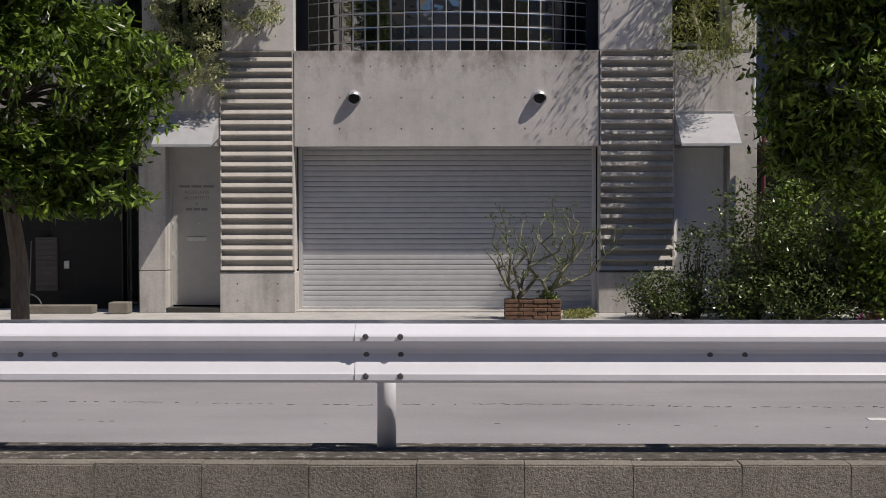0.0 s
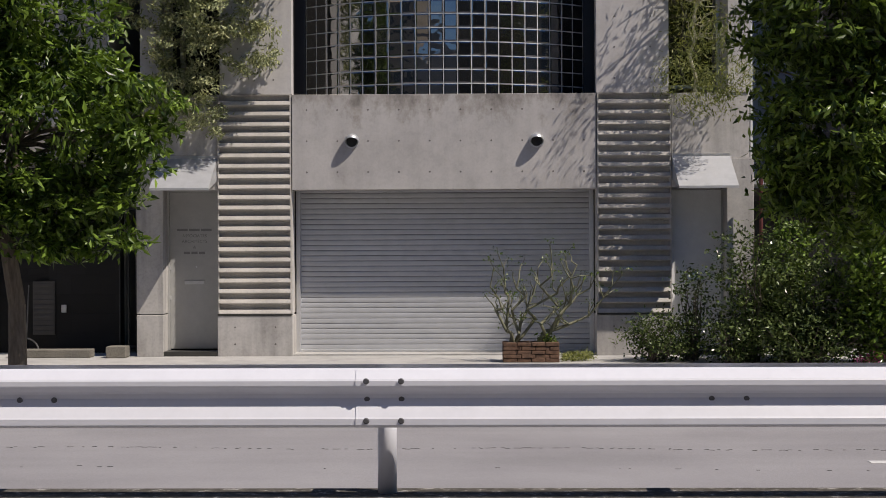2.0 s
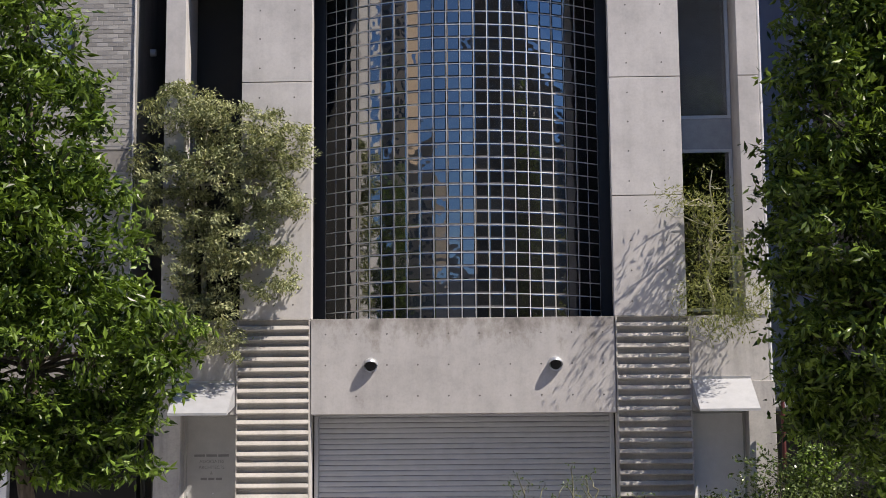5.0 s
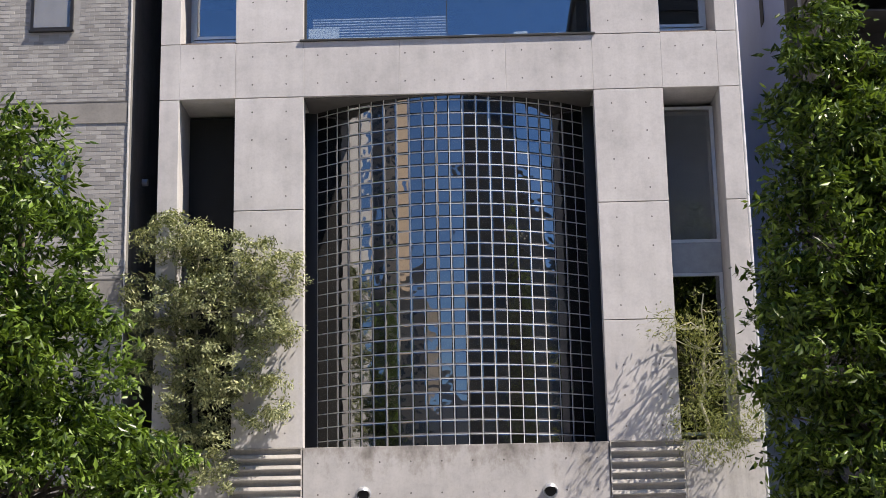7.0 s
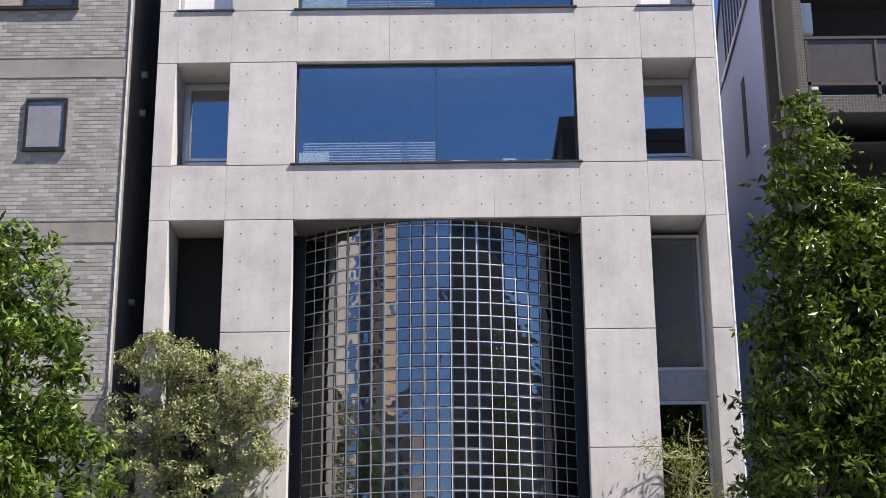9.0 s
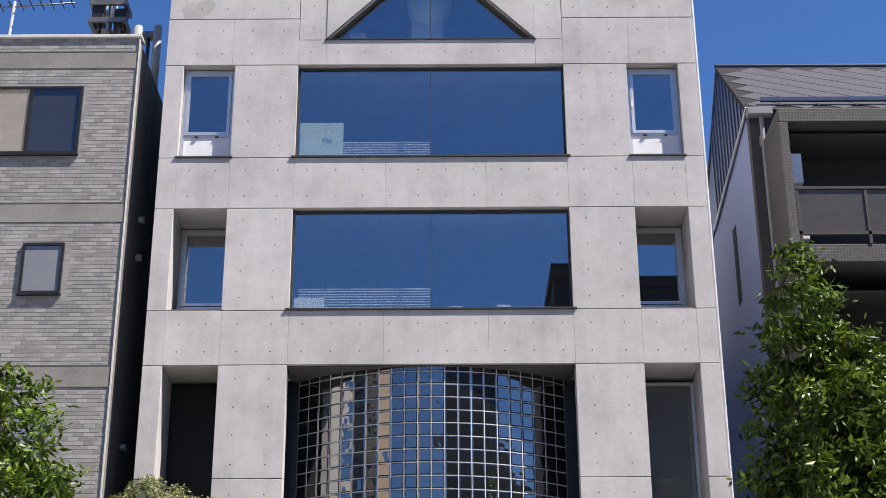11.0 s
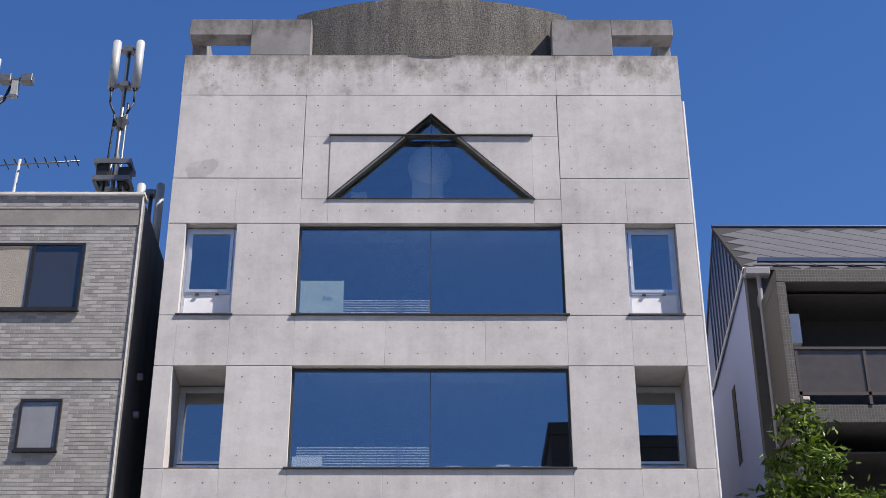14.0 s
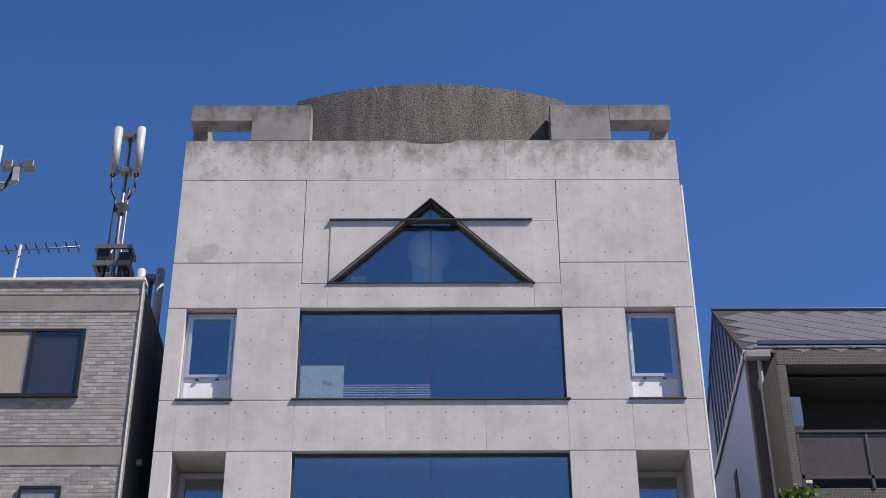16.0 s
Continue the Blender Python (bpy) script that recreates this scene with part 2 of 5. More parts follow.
APEX, TRI_B, BAR = 16.93, 15.17, 16.47
slab(-XC + 0.006, -1.7765, 15.17, BAR, 0.0005, 0.003)
slab(1.7765, XC - 0.006, 15.17, BAR, 0.0005, 0.003)
xb = 1.78 * (APEX - BAR) / (APEX - TRI_B)
cut_panel([(-2.243, BAR), (-xb, BAR), (0, APEX), (xb, BAR), (2.243, BAR), (2.243, 17.343), (-2.243, 17.343)], 0.0, 0.05)
cut_panel([(-1.775, TRI_B), (-xb, BAR - 0.01), (-1.775, BAR - 0.01)], -0.012, 0.06)
cut_panel([(1.775, TRI_B), (1.775, BAR - 0.01), (xb, BAR - 0.01)], -0.012, 0.06)

# structural wall behind the panels
W = [(-XO, -XS, 0.06, 1.3, 0.02, 18.2), (XS, XO, 0.06, 1.3, 0.02, 18.2)]
for a, b in both(XC, XP):
    W.append((a, b, 0.06, 0.27, 0.02, 18.2))
for z0, z1 in ((9.31, 10.22), (12.0, 12.92), (14.68, 15.17), (17.30, 18.2)):
    W.append((-XC, XC, 0.06, 0.7, z0, z1))
for z0, z1 in ((9.31, 10.22), (12.0, 12.92), (14.68, 18.2)):
    for a, b in both(XP, XS):
        W.append((a, b, 0.06, 0.9, z0, z1))
W += [(-XC, -1.78, 0.06, 0.35, 15.17, 17.3), (1.78, XC, 0.06, 0.35, 15.17, 17.3)]
for n, w in enumerate(W):
    part("wall", B((w[0] + 0.003, w[1] - 0.003, w[2], w[3], w[4] + 0.006, w[5] - 0.006)), M_CONC, house)
part("soffit", B((-XC - 0.2, XC + 0.2, 0.7, 1.9, 9.316, 9.6)), M_CONC, house)
for a, b in both(XC + 0.12, XP):
    # recess beside the drum: its shade is put in as near-black lining
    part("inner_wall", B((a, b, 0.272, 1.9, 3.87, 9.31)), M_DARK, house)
    part("inner_wall", B((a, b, 0.272, 1.6, 9.32, 18.0)), M_CONC, house)
# thin added board; its dark colour stands for shade under the soffit
part("soffit_shade", B((-XC + 0.004, XC - 0.004, 0.062, 0.9, 9.296, 9.311)), plain("soffit_shade_dark", (0.10, 0.095, 0.088), 0.8), house, "dark added board for the soffit's shade over the drum")
# black sheets paint the shaded gap at the drum's ends
for a, b in both(2.13, XC + 0.12):
    part("end_panel", B((a, b, 0.82, 0.87, 3.81, 9.31)), M_BLACKFRAME, house)
# body of the building behind: side walls, back, roof
part("wall", B((-XO + 0.01, -XO + 0.25, 1.3, 14, 0, 18.2)), M_CONC, house)
part("wall", B((XO - 0.25, XO - 0.01, 1.3, 14, 0, 18.2)), M_CONC, house)
part("wall", B((-XO + 0.25, XO - 0.25, 13.7, 14, 0, 18.2)), M_CONC, house)
part("roof", B((-XO + 0.05, XO - 0.05, 0.7, 14, 18.0, 18.22)), M_CONC_LOW, house)
for z in (3.6, 6.4, 9.55, 12.35, 15.0):
    part("floor_slab", B((-XO + 0.26, XO - 0.26, 4.2 if z < 9 else 0.95, 13.6, z - 0.1, z)), M_ROOM, house)
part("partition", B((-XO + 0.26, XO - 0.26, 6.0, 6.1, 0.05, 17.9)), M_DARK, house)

# garage beam and the wall over the doors
slab(-XC, XC, 2.46, 3.87, 0.002, 0.0, -0.005, 0.42, M_CONC_BEAM)
for a, b in both(3.36, XO):
    slab(a, b, 2.90, 3.87, 0.002, 0.003, 0.02, 0.9, M_CONC_LOW)
for s in (-1, 1):
    xa, xz = sorted((s * 4.165, s * 4.56))
    part("pier", B((xa, xz, -0.03, 0.5, 0.0, 0.612), bev=0.006), M_CONC_LOW, house)
    part("pier", B((xa, xz, -0.03, 0.5, 0.626, 2.90), bev=0.006), M_CONC_LOW, house)
    xa, xz = sorted((s * 2.245, s * 3.36))
    part("plinth", B((xa, xz, -0.03, 0.5, 0.0, 0.60), bev=0.006), M_CONC_LOW, house)

# tie holes of the formwork, on a 0.45 m grid
def hole_cup():
    bm = bmesh.new()
    bmesh.ops.create_cone(bm, cap_ends=True, segments=8, radius1=0.0155, radius2=0.012, depth=0.008, matrix=Matrix.Rotation(radians(90), 4, "X"))
    return mesh_of("tie_hole", bm, M_HOLE)


def hole_rows():
    """Centres on the front: pairs of rows in each lift."""
    pts = []
    cols_c = [-2.03 + 0.4555 * i for i in range(10)]
    cols_p = [2.52, 3.05]
    cols_b = [3.55, 3.98]
    for zc in (9.53, 9.99, 12.22, 12.69):
        pts += [(x, zc) for x in cols_c] + [(s * x, zc) for s in (-1, 1) for x in cols_p + cols_b]
    for z0 in (3.87, 5.68, 7.50, 10.22, 12.92):
        for k in (0.22, 0.68, 1.13, 1.58):
            pts += [(s * x, z0 + k) for s in (-1, 1) for x in cols_p]
    for zc in (14.9, 15.36):
        pts += [(s * x, zc) for s in (-1, 1) for x in (2.52, 3.05, 3.55, 3.98)]
    for zc in (15.8, 16.25, 16.7, 17.15, 17.56, 17.79, 18.0):
        pts += [(s * x, zc) for s in (-1, 1) for x in (2.46, 3.05, 3.50, 3.95)]
    for zc in (17.56, 17.79, 18.0):
        pts += [(x, zc) for x in cols_c]
    for zc in (16.7, 17.12):
        pts += [(x, zc) for x in cols_c if abs(x) > 0.62 or zc > 17]
    for zc in (15.4, 15.85, 16.3):
        pts += [(s * 2.01, zc) for s in (-1, 1)]
    pts += [(x, 14.93) for x in cols_c]
    pts += [(s * 1.57, 16.2) for s in (-1, 1)] + [(s * 1.57, 15.8) for s in (-1, 1)]
    return pts


def joined_cups(pts, y):
    me = hole_cup()
    vs = np.array([v.co[:] for v in me.vertices])
    fs = [tuple(p.vertices) for p in me.polygons]
    verts, faces = [], []
    for x, z in pts:
        o = len(verts)
        verts += [tuple(v) for v in vs + np.array((x, y, z))]
        faces += [tuple(i + o for i in f) for f in fs]
    out = bpy.data.meshes.new("tie_holes")
    out.from_pydata(verts, [], faces)
    out.materials.append(M_HOLE)
    return out


tagged(part("tie_hole", joined_cups(hole_rows(), 0.001), M_HOLE, house), kind="stuff")
low = [(-2.03 + 0.4555 * i, z) for i in range(10) for z in (2.72, 3.18, 3.64) if not (abs(abs(-2.03 + 0.4555 * i) - 1.36) < 0.2 and z == 3.18)]
tagged(part("tie_hole", joined_cups(low, -0.004), M_HOLE, house), kind="stuff")
tagged(part("tie_hole", joined_cups([(s * x, z) for s in (-1, 1) for x in (2.5, 3.1) for z in (0.18, 0.43)], -0.029), M_HOLE, house), kind="stuff")

# louvred panels beside the garage
for s in (-1, 1):
    xa, xz = sorted((s * 2.262, s * 3.352))
    lv = part("louvre_panel", B((xa, xz, 0.05, 0.5, 0.63, 3.86)), M_LOUV, house, "beige ribbed louvre panel")
    bm = bmesh.new()
    pitch = 0.1543
    prism(bm, [(-0.040, 0.0), (-0.038, 0.008), (-0.016, 0.054), (0.05, 0.068), (0.05, -0.03)], xa + 0.012, xz - 0.012)
    slat = mesh_of("louvre_slat", bm, M_LOUV)
    for i in range(21):
        o = part("slat", slat, None, lv)
        o.location = (0, 0, 0.632 + i * pitch)
    for x in (xa, xz - 0.02):
        part("side_frame", B((x, x + 0.02, -0.02, 0.06, 0.63, 3.86)), M_LOUV, lv)
    part("cap", B((xa - 0.005, xz + 0.005, -0.04, 0.08, 0.603, 0.628), bev=0.003), M_FLASH, lv)
    part("cap", B((xa, xz, -0.02, 0.06, 3.861, 3.874)), M_LOUV, lv)

# roller shutter of the garage
shut = part("roller_shutter", B((-2.25, 2.25, 0.56, 0.62, 0.02, 2.7)), M_DARK, house, "closed grey steel roller shutter")
bm = bmesh.new()
prism(bm, [(0.006, 0.0), (-0.005, 0.003), (-0.008, 0.028), (-0.0075, 0.058), (-0.004, 0.0735), (0.008, 0.0755), (0.02, 0.0755), (0.02, 0.0)], -2.19, 2.19)
slat = mesh_of("shutter_slat", bm, M_SHUT)
for i in range(31):
    o = part("slat", slat, None, shut)
    o.location = (0, 0.53, 0.06 + i * 0.079)
part("bottom_bar", B((-2.19, 2.19, 0.50, 0.56, 0.02, 0.062), bev=0.006), M_ALU, shut)
for x in (-2.245, 2.185):
    part("guide_rail", B((x, x + 0.06, 0.46, 0.56, 0.0, 2.47), bev=0.004), M_ALU, shut)
part("threshold", B((-2.25, 2.25, 0.05, 0.62, -0.02, 0.022)), M_PAVE, house)
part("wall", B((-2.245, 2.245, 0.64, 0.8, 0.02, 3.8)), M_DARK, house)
part("ledge", B((-2.245, 2.245, 0.42, 3.2, 3.55, 3.80)), M_CONC_LOW, house)


# doors and canopies
def side_door(s):
    xa, xz = sorted((s * 3.36, s * 4.165))
    d = part("door", B((xa + 0.03, xz - 0.03, 0.34, 0.39, 0.09, 2.44), bev=0.004), M_DOOR if s < 0 else M_WHITE, house, "grey painted steel door, closed" if s < 0 else "pale painted steel door, closed")
    part("door_frame", B((xa, xa + 0.03, 0.30, 0.42, 0.06, 2.46), (xz - 0.03, xz, 0.30, 0.42, 0.06, 2.46), (xa + 0.03, xz - 0.03, 0.30, 0.42, 2.44, 2.47)), M_DOOR, d)
    part("step", B((xa - 0.05 * (s < 0), xz + 0.05 * (s > 0), -0.02, 0.34, 0.0, 0.07), bev=0.005), M_FLASH, d)
    part("letter_slot", B(((xa + xz) / 2 - 0.15, (xa + xz) / 2 + 0.15, 0.325, 0.342, 1.06, 1.12), bev=0.006), M_ALU, d)
    for z in (0.86, 1.31):
        part("hinge", B((xa + 0.02, xa + 0.05, 0.31, 0.342, z - 0.03, z + 0.03), bev=0.004), M_ALU, d)
    kb = cyl(bmesh.new(), ((xa + xz) / 2 + 0.03, 0.34, 1.32), ((xa + xz) / 2 + 0.03, 0.315, 1.32), 0.012)
    part("peephole", kb, M_ALU, d)
    if s < 0:
        xm = (xa + xz) / 2
        for z, w in ((1.86, 0.27), (1.515, 0.17)):
            for k in range(3):
                a = xm - w + k * 2 * w / 3
                part("lettering", B((a + 0.008, a + 2 * w / 3 - 0.012, 0.336, 0.341, z, z + 0.035)), M_LETTER, d)
        for z, words in ((1.768, "ASSOCIATES"), (1.682, "ARCHITECTS"), (1.598, "&")):
            cu = bpy.data.curves.new("lettering", "FONT")
            cu.body, cu.size, cu.extrude, cu.align_x = words, 0.066, 0.001, "CENTER"
            cu.materials.append(M_LETTER)
            ob = new("lettering", cu)
            ob.matrix_world = pose(xm, 0.338, z, 90, 0, 0)
            ob.parent = d
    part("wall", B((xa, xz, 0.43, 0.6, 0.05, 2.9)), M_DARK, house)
    part("soffit", B((xa, xz, 0.0, 0.42, 2.47, 2.895)), M_CONC_LOW, house)
    # canopy: a folded sheet with gussets
    c0, c1 = sorted((s * 3.365, s * 4.22))
    bm = bmesh.new()
    prism(bm, [(0.02, 2.945), (-0.72, 2.47), (-0.72, 2.435), (-0.70, 2.435), (-0.70, 2.455), (0.02, 2.92)], c0, c1)
    can = part("canopy", bm, M_CANOPY, house, "sloping zinc sheet canopy over the door")
    for x in (c0 + 0.002, c1 - 0.010):
        bm = bmesh.new()
        prism(bm, [(0.02, 2.91), (-0.69, 2.445), (0.02, 2.60)], x, x + 0.008)
        part("gusset", bm, M_CANOPY, can)
    part("flashing", B((c0, c1, 0.0, 0.02, 2.93, 2.97)), M_ALU, can)


M_LETTER = plain("engraved_grey", (0.20, 0.20, 0.20), 0.6)
side_door(-1)
side_door(1)

# hooded vent caps on the beam
for x in (-1.36, 1.37):
    bm = bmesh.new()
    bmesh.ops.create_uvsphere(bm, u_segments=24, v_segments=14, radius=0.105)
    cut = Vector((0, -0.75, -1)).normalized()
    bmesh.ops.bisect_plane(bm, geom=bm.verts[:] + bm.edges[:] + bm.faces[:], plane_co=(0, -0.01, -0.02), plane_no=cut, clear_outer=True)
    bmesh.ops.bisect_plane(bm, geom=bm.verts[:] + bm.edges[:] + bm.faces[:], plane_co=(0, 0.06, 0), plane_no=(0, 1, 0), clear_outer=True)
    bmesh.ops.translate(bm, verts=bm.verts, vec=(x, -0.055, 3.18))
    v = part("vent_cap", bm, M_ALU, house, "round hooded stainless vent cap", True)
    v.modifiers.new("thick", "SOLIDIFY").thickness = 0.006
    part("flange", cyl(bmesh.new(), (x, 0.0, 3.18), (x, -0.012, 3.18), 0.112, n=24), M_ALU, v)
    part("grille", cyl(bmesh.new(), (x, 0.0, 3.17), (x, -0.05, 3.17), 0.08, n=20), M_DARK, v)


# ---- windows ----
def ring(x0, x1, z0, z1, y0, y1, w):
    return B((x0, x0 + w, y0, y1, z0, z1), (x1 - w, x1, y0, y1, z0, z1), (x0 + w, x1 - w, y0, y1, z0, z0 + w), (x0 + w, x1 - w, y0, y1, z1 - w, z1))


def pane(x0, x1, z0, z1, y, parent, mat):
    o = part("pane", B((x0, x1, y, y + 0.008, z0, z1)), mat, parent)
    o.visible_shadow = False
    return o


def wide_window(z0, z1):
    w = part("window", ring(-2.245, 2.245, z0 + 0.03, z1 - 0.02, 0.10, 0.18, 0.03), M_FLASH, house, "wide fixed window of mirror-blue glass")
    pane(-2.215, -0.006, z0 + 0.06, z1 - 0.05, 0.125, w, M_PANE)
    pane(0.006, 2.215, z0 + 0.06, z1 - 0.05, 0.125, w, M_PANE)
    part("mullion", B((-0.006, 0.006, 0.12, 0.16, z0 + 0.06, z1 - 0.05)), M_FLASH, w)
    part("sill", B((-2.31, 2.31, -0.035, 0.10, z0 - 0.004, z0 + 0.026), bev=0.004), M_FLASH, w)
    return w


wide_window(10.22, 12.0)
wide_window(12.92, 14.68)
for s in (-1, 1):
    xa, xz = sorted((s * XP, s * XS))
    # upper casements with a white panel below
    w = part("window", ring(xa + 0.005, xz - 0.005, 12.95, 14.66, 0.16, 0.24, 0.05), M_ALU, house, "silver casement with a white panel below")
    part("sash", ring(xa + 0.06, xz - 0.06, 13.42, 14.60, 0.14, 0.20, 0.055), M_ALU, w)
    pane(xa + 0.115, xz - 0.115, 13.475, 14.545, 0.165, w, M_PANE)
    part("panel", B((xa + 0.055, xz - 0.055, 0.17, 0.22, 13.0, 13.40)), M_WHITE, w, "white lower panel")
    part("rail", B((xa + 0.055, xz - 0.055, 0.15, 0.22, 13.385, 13.42)), M_ALU, w)
    part("handle", B((s * 3.75 - s * 0.36 - 0.012, s * 3.75 - s * 0.36 + 0.012, 0.10, 0.14, 13.9, 14.0), bev=0.004), M_WHITE, w)
    for hx in (-0.17, 0.17):
        part("latch", B((s * 3.755 + hx - 0.03, s * 3.755 + hx + 0.03, 0.13, 0.16, 13.37, 13.395)), M_FLASH, w)
    part("sill", B((xa - 0.04, xz + 0.04, -0.03, 0.16, 12.915, 12.945), bev=0.004), M_FLASH, w)
    # deep-set windows of the floor below
    w = part("window", ring(xa + 0.005, xz - 0.005, 10.54, 11.98, 0.80, 0.88, 0.05), M_ALU, house, "deep-set silver casement")
    part("sash", ring(xa + 0.06, xz - 0.06, 10.60, 11.92, 0.78, 0.84, 0.05), M_ALU, w)
    pane(xa + 0.11, xz - 0.11, 10.65, 11.87, 0.80, w, M_PANE)
    part("sill", prism(bmesh.new(), [(0.02, 10.20), (0.02, 10.245), (0.79, 10.545), (0.9, 10.545), (0.9, 10.20)], xa + 0.004, xz - 0.004), plain("brown_sill", (0.16, 0.13, 0.11), 0.7), w)
    # near-black back wall paints the shade deep in the left slot
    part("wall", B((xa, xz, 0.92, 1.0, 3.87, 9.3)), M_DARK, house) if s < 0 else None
    part("ledge", B((xa, xz, 0.03, 0.95, 3.6, 3.862)), M_CONC_LOW, house)
    part("blind", B((xa + 0.06, xz - 0.06, 1.0, 1.02, 10.3, 11.2)), M_DARK, w)
xa, xz = XP, XS
w = part("window", ring(xa + 0.005, xz - 0.005, 7.0, 9.22, 0.70, 0.78, 0.05), M_ALU, house, "tall deep-set silver window")
pane(xa + 0.055, xz - 0.055, 7.05, 9.17, 0.73, w, M_PANE_CLEAR)
part("blind", B((xa + 0.02, xz - 0.02, 0.84, 0.86, 7.02, 9.2)), plain("grey_inner_blind", (0.30, 0.31, 0.32), 0.8), w)
part("spandrel", B((xa + 0.005, xz - 0.005, 0.70, 0.76, 6.52, 6.995)), plain("blue_grey_metal", (0.30, 0.33, 0.37), 0.5, 0.2), w, "blue-grey metal spandrel")
w = part("window", ring(xa + 0.005, xz - 0.005, 4.0, 6.515, 0.70, 0.78, 0.05), M_ALU, house, "tall dark window behind a shrub")
pane(xa + 0.055, xz - 0.055, 4.05, 6.465, 0.73, w, M_PANE_DARK)

# triangular window with its bar
tri = part("window", bmesh.new(), M_FLASH, house, "triangular attic window in dark metal")
bm = bmesh.new()
ins = 0.05
outer = [(-1.775, TRI_B + 0.004), (1.775, TRI_B + 0.004), (0, APEX - 0.004)]
k = [(-1.775 + 0.036, TRI_B + 0.018), (1.775 - 0.036, TRI_B + 0.018), (0, APEX - 0.026)]
for y0, y1 in ((0.05, 0.165),):
    vo0 = [bm.verts.new((x, y0, z)) for x, z in outer]
    vi0 = [bm.verts.new((x, y0, z)) for x, z in k]
    vo1 = [bm.verts.new((x, y1, z)) for x, z in outer]
    vi1 = [bm.verts.new((x, y1, z)) for x, z in k]
    for i in range(3):
        j = (i + 1) % 3
        bm.faces.new((vo0[i], vo0[j], vi0[j], vi0[i]))
        bm.faces.new((vi0[i], vi0[j], vi1[j], vi1[i]))
        bm.faces.new((vo1[j], vo1[i], vi1[i], vi1[j]))
part("reveal", bm, plain("bronze_metal", (0.09, 0.09, 0.075), 0.5, 0.2), tri, "dark bronze metal reveal")
bm = bmesh.new()
vs = [bm.verts.new((x, 0.14, z)) for x, z in k]
vb = [bm.verts.new((x, 0.148, z)) for x, z in k]
bm.faces.new(vs)
bm.faces.new(vb[::-1])
for i in range(3):
    bm.faces.new((vs[i], vb[i], vb[(i + 1) % 3], vs[(i + 1) % 3]))
o = part("pane", bm, M_PANE, tri)
o.visible_shadow = False
part("mullion", B((-0.008, 0.008, 0.11, 0.138, TRI_B + 0.04, APEX - 0.08)), M_FLASH, tri)
part("bar", B((-1.80, 1.80, -0.055, 0.10, BAR - 0.012, BAR + 0.016), bev=0.003), M_FLASH, tri, "thin projecting metal bar")
part("sill", B((-1.80, 1.80, -0.025, 0.13, TRI_B - 0.005, TRI_B + 0.010), bev=0.002), M_FLASH, tri)
for s in (-1, 1):
    bm = bmesh.new()
    d = Vector((s * 1.775, 0, TRI_B - APEX))
    n = Vector((d.z * s, 0, -d.x * s)).normalized()
    if n.z < 0:
        n = -n
    p = [Vector((0, 0, APEX)), Vector((s * 1.80, 0, TRI_B - 0.02))]
    q = [v + n * 0.012 for v in p]
    f = [bm.verts.new((v.x, y, v.z)) for y in (-0.03, 0.05) for v in (p[0], p[1], q[1], q[0])]
    for idx in ((0, 1, 2, 3), (7, 6, 5, 4), (0, 4, 5, 1), (1, 5, 6, 2), (2, 6, 7, 3), (3, 7, 4, 0)):
        bm.faces.new([f[i] for i in idx])
    bmesh.ops.recalc_face_normals(bm, faces=bm.faces)
    part("drip_edge", bm, M_FLASH, tri)

# ---- glass-block drum ----
M_GROUT = plain("white_grout", (0.62, 0.62, 0.61), 0.55, 0.0, 0.06)


def block_mat():
    m = Mat("glass_block", 0.04)
    v = m.world_coords()
    m.color(m.ramp(m.random(), [(0, (0.006, 0.0065, 0.0065)), (1, (0.018, 0.018, 0.017))]))
    m.p.inputs["IOR"].default_value = 2.95
    m.bump(m.noise(v, 6.0, 1, 0.3), 0.16, 0.02)
    return m.m


M_BLOCK = block_mat()
R, CY = 3.4, 3.475
drum = part("glass_block_wall", bmesh.new(), M_GROUT, house, "curved wall of dark glass blocks with white joints")
bm = bmesh.new()
N = 52
half = radians(38.6)
ring_v = []
for r in (R, R - 0.09):
    for z in (3.80, 9.30):
        ring_v.append([bm.verts.new((r * math.sin(-half + 2 * half * i / N), CY - r * math.cos(-half + 2 * half * i / N), z)) for i in range(N + 1)])
for i in range(N):
    bm.faces.new((ring_v[0][i], ring_v[0][i + 1], ring_v[1][i + 1], ring_v[1][i]))
    bm.faces.new((ring_v[2][i + 1], ring_v[2][i], ring_v[3][i], ring_v[3][i + 1]))
part("grout", bm, M_GROUT, drum, smooth=True)
bm = bmesh.new()
h, hi = 0.0955, 0.080
lv = [(h, 0.012), (h, -0.003), (hi, -0.0065)]
loops = []
for a, y in lv:
    loops.append([bm.verts.new((sx * a, y, sz * a)) for sx, sz in ((-1, -1), (1, -1), (1, 1), (-1, 1))])
for l0, l1 in zip(loops, loops[1:]):
    for i in range(4):
        bm.faces.new((l0[i], l0[(i + 1) % 4], l1[(i + 1) % 4], l1[i]))
bm.faces.new(loops[-1])
bmesh.ops.recalc_face_normals(bm, faces=bm.faces)
BLOCK = mesh_of("glass_block", bm, M_BLOCK)
bv = np.array([v.co[:] for v in BLOCK.vertices])
bf = [tuple(p.vertices) for p in BLOCK.polygons]
rng = random.Random(5)
rest_v, rest_f = [], []
PITCH = 0.2075
step = PITCH / R
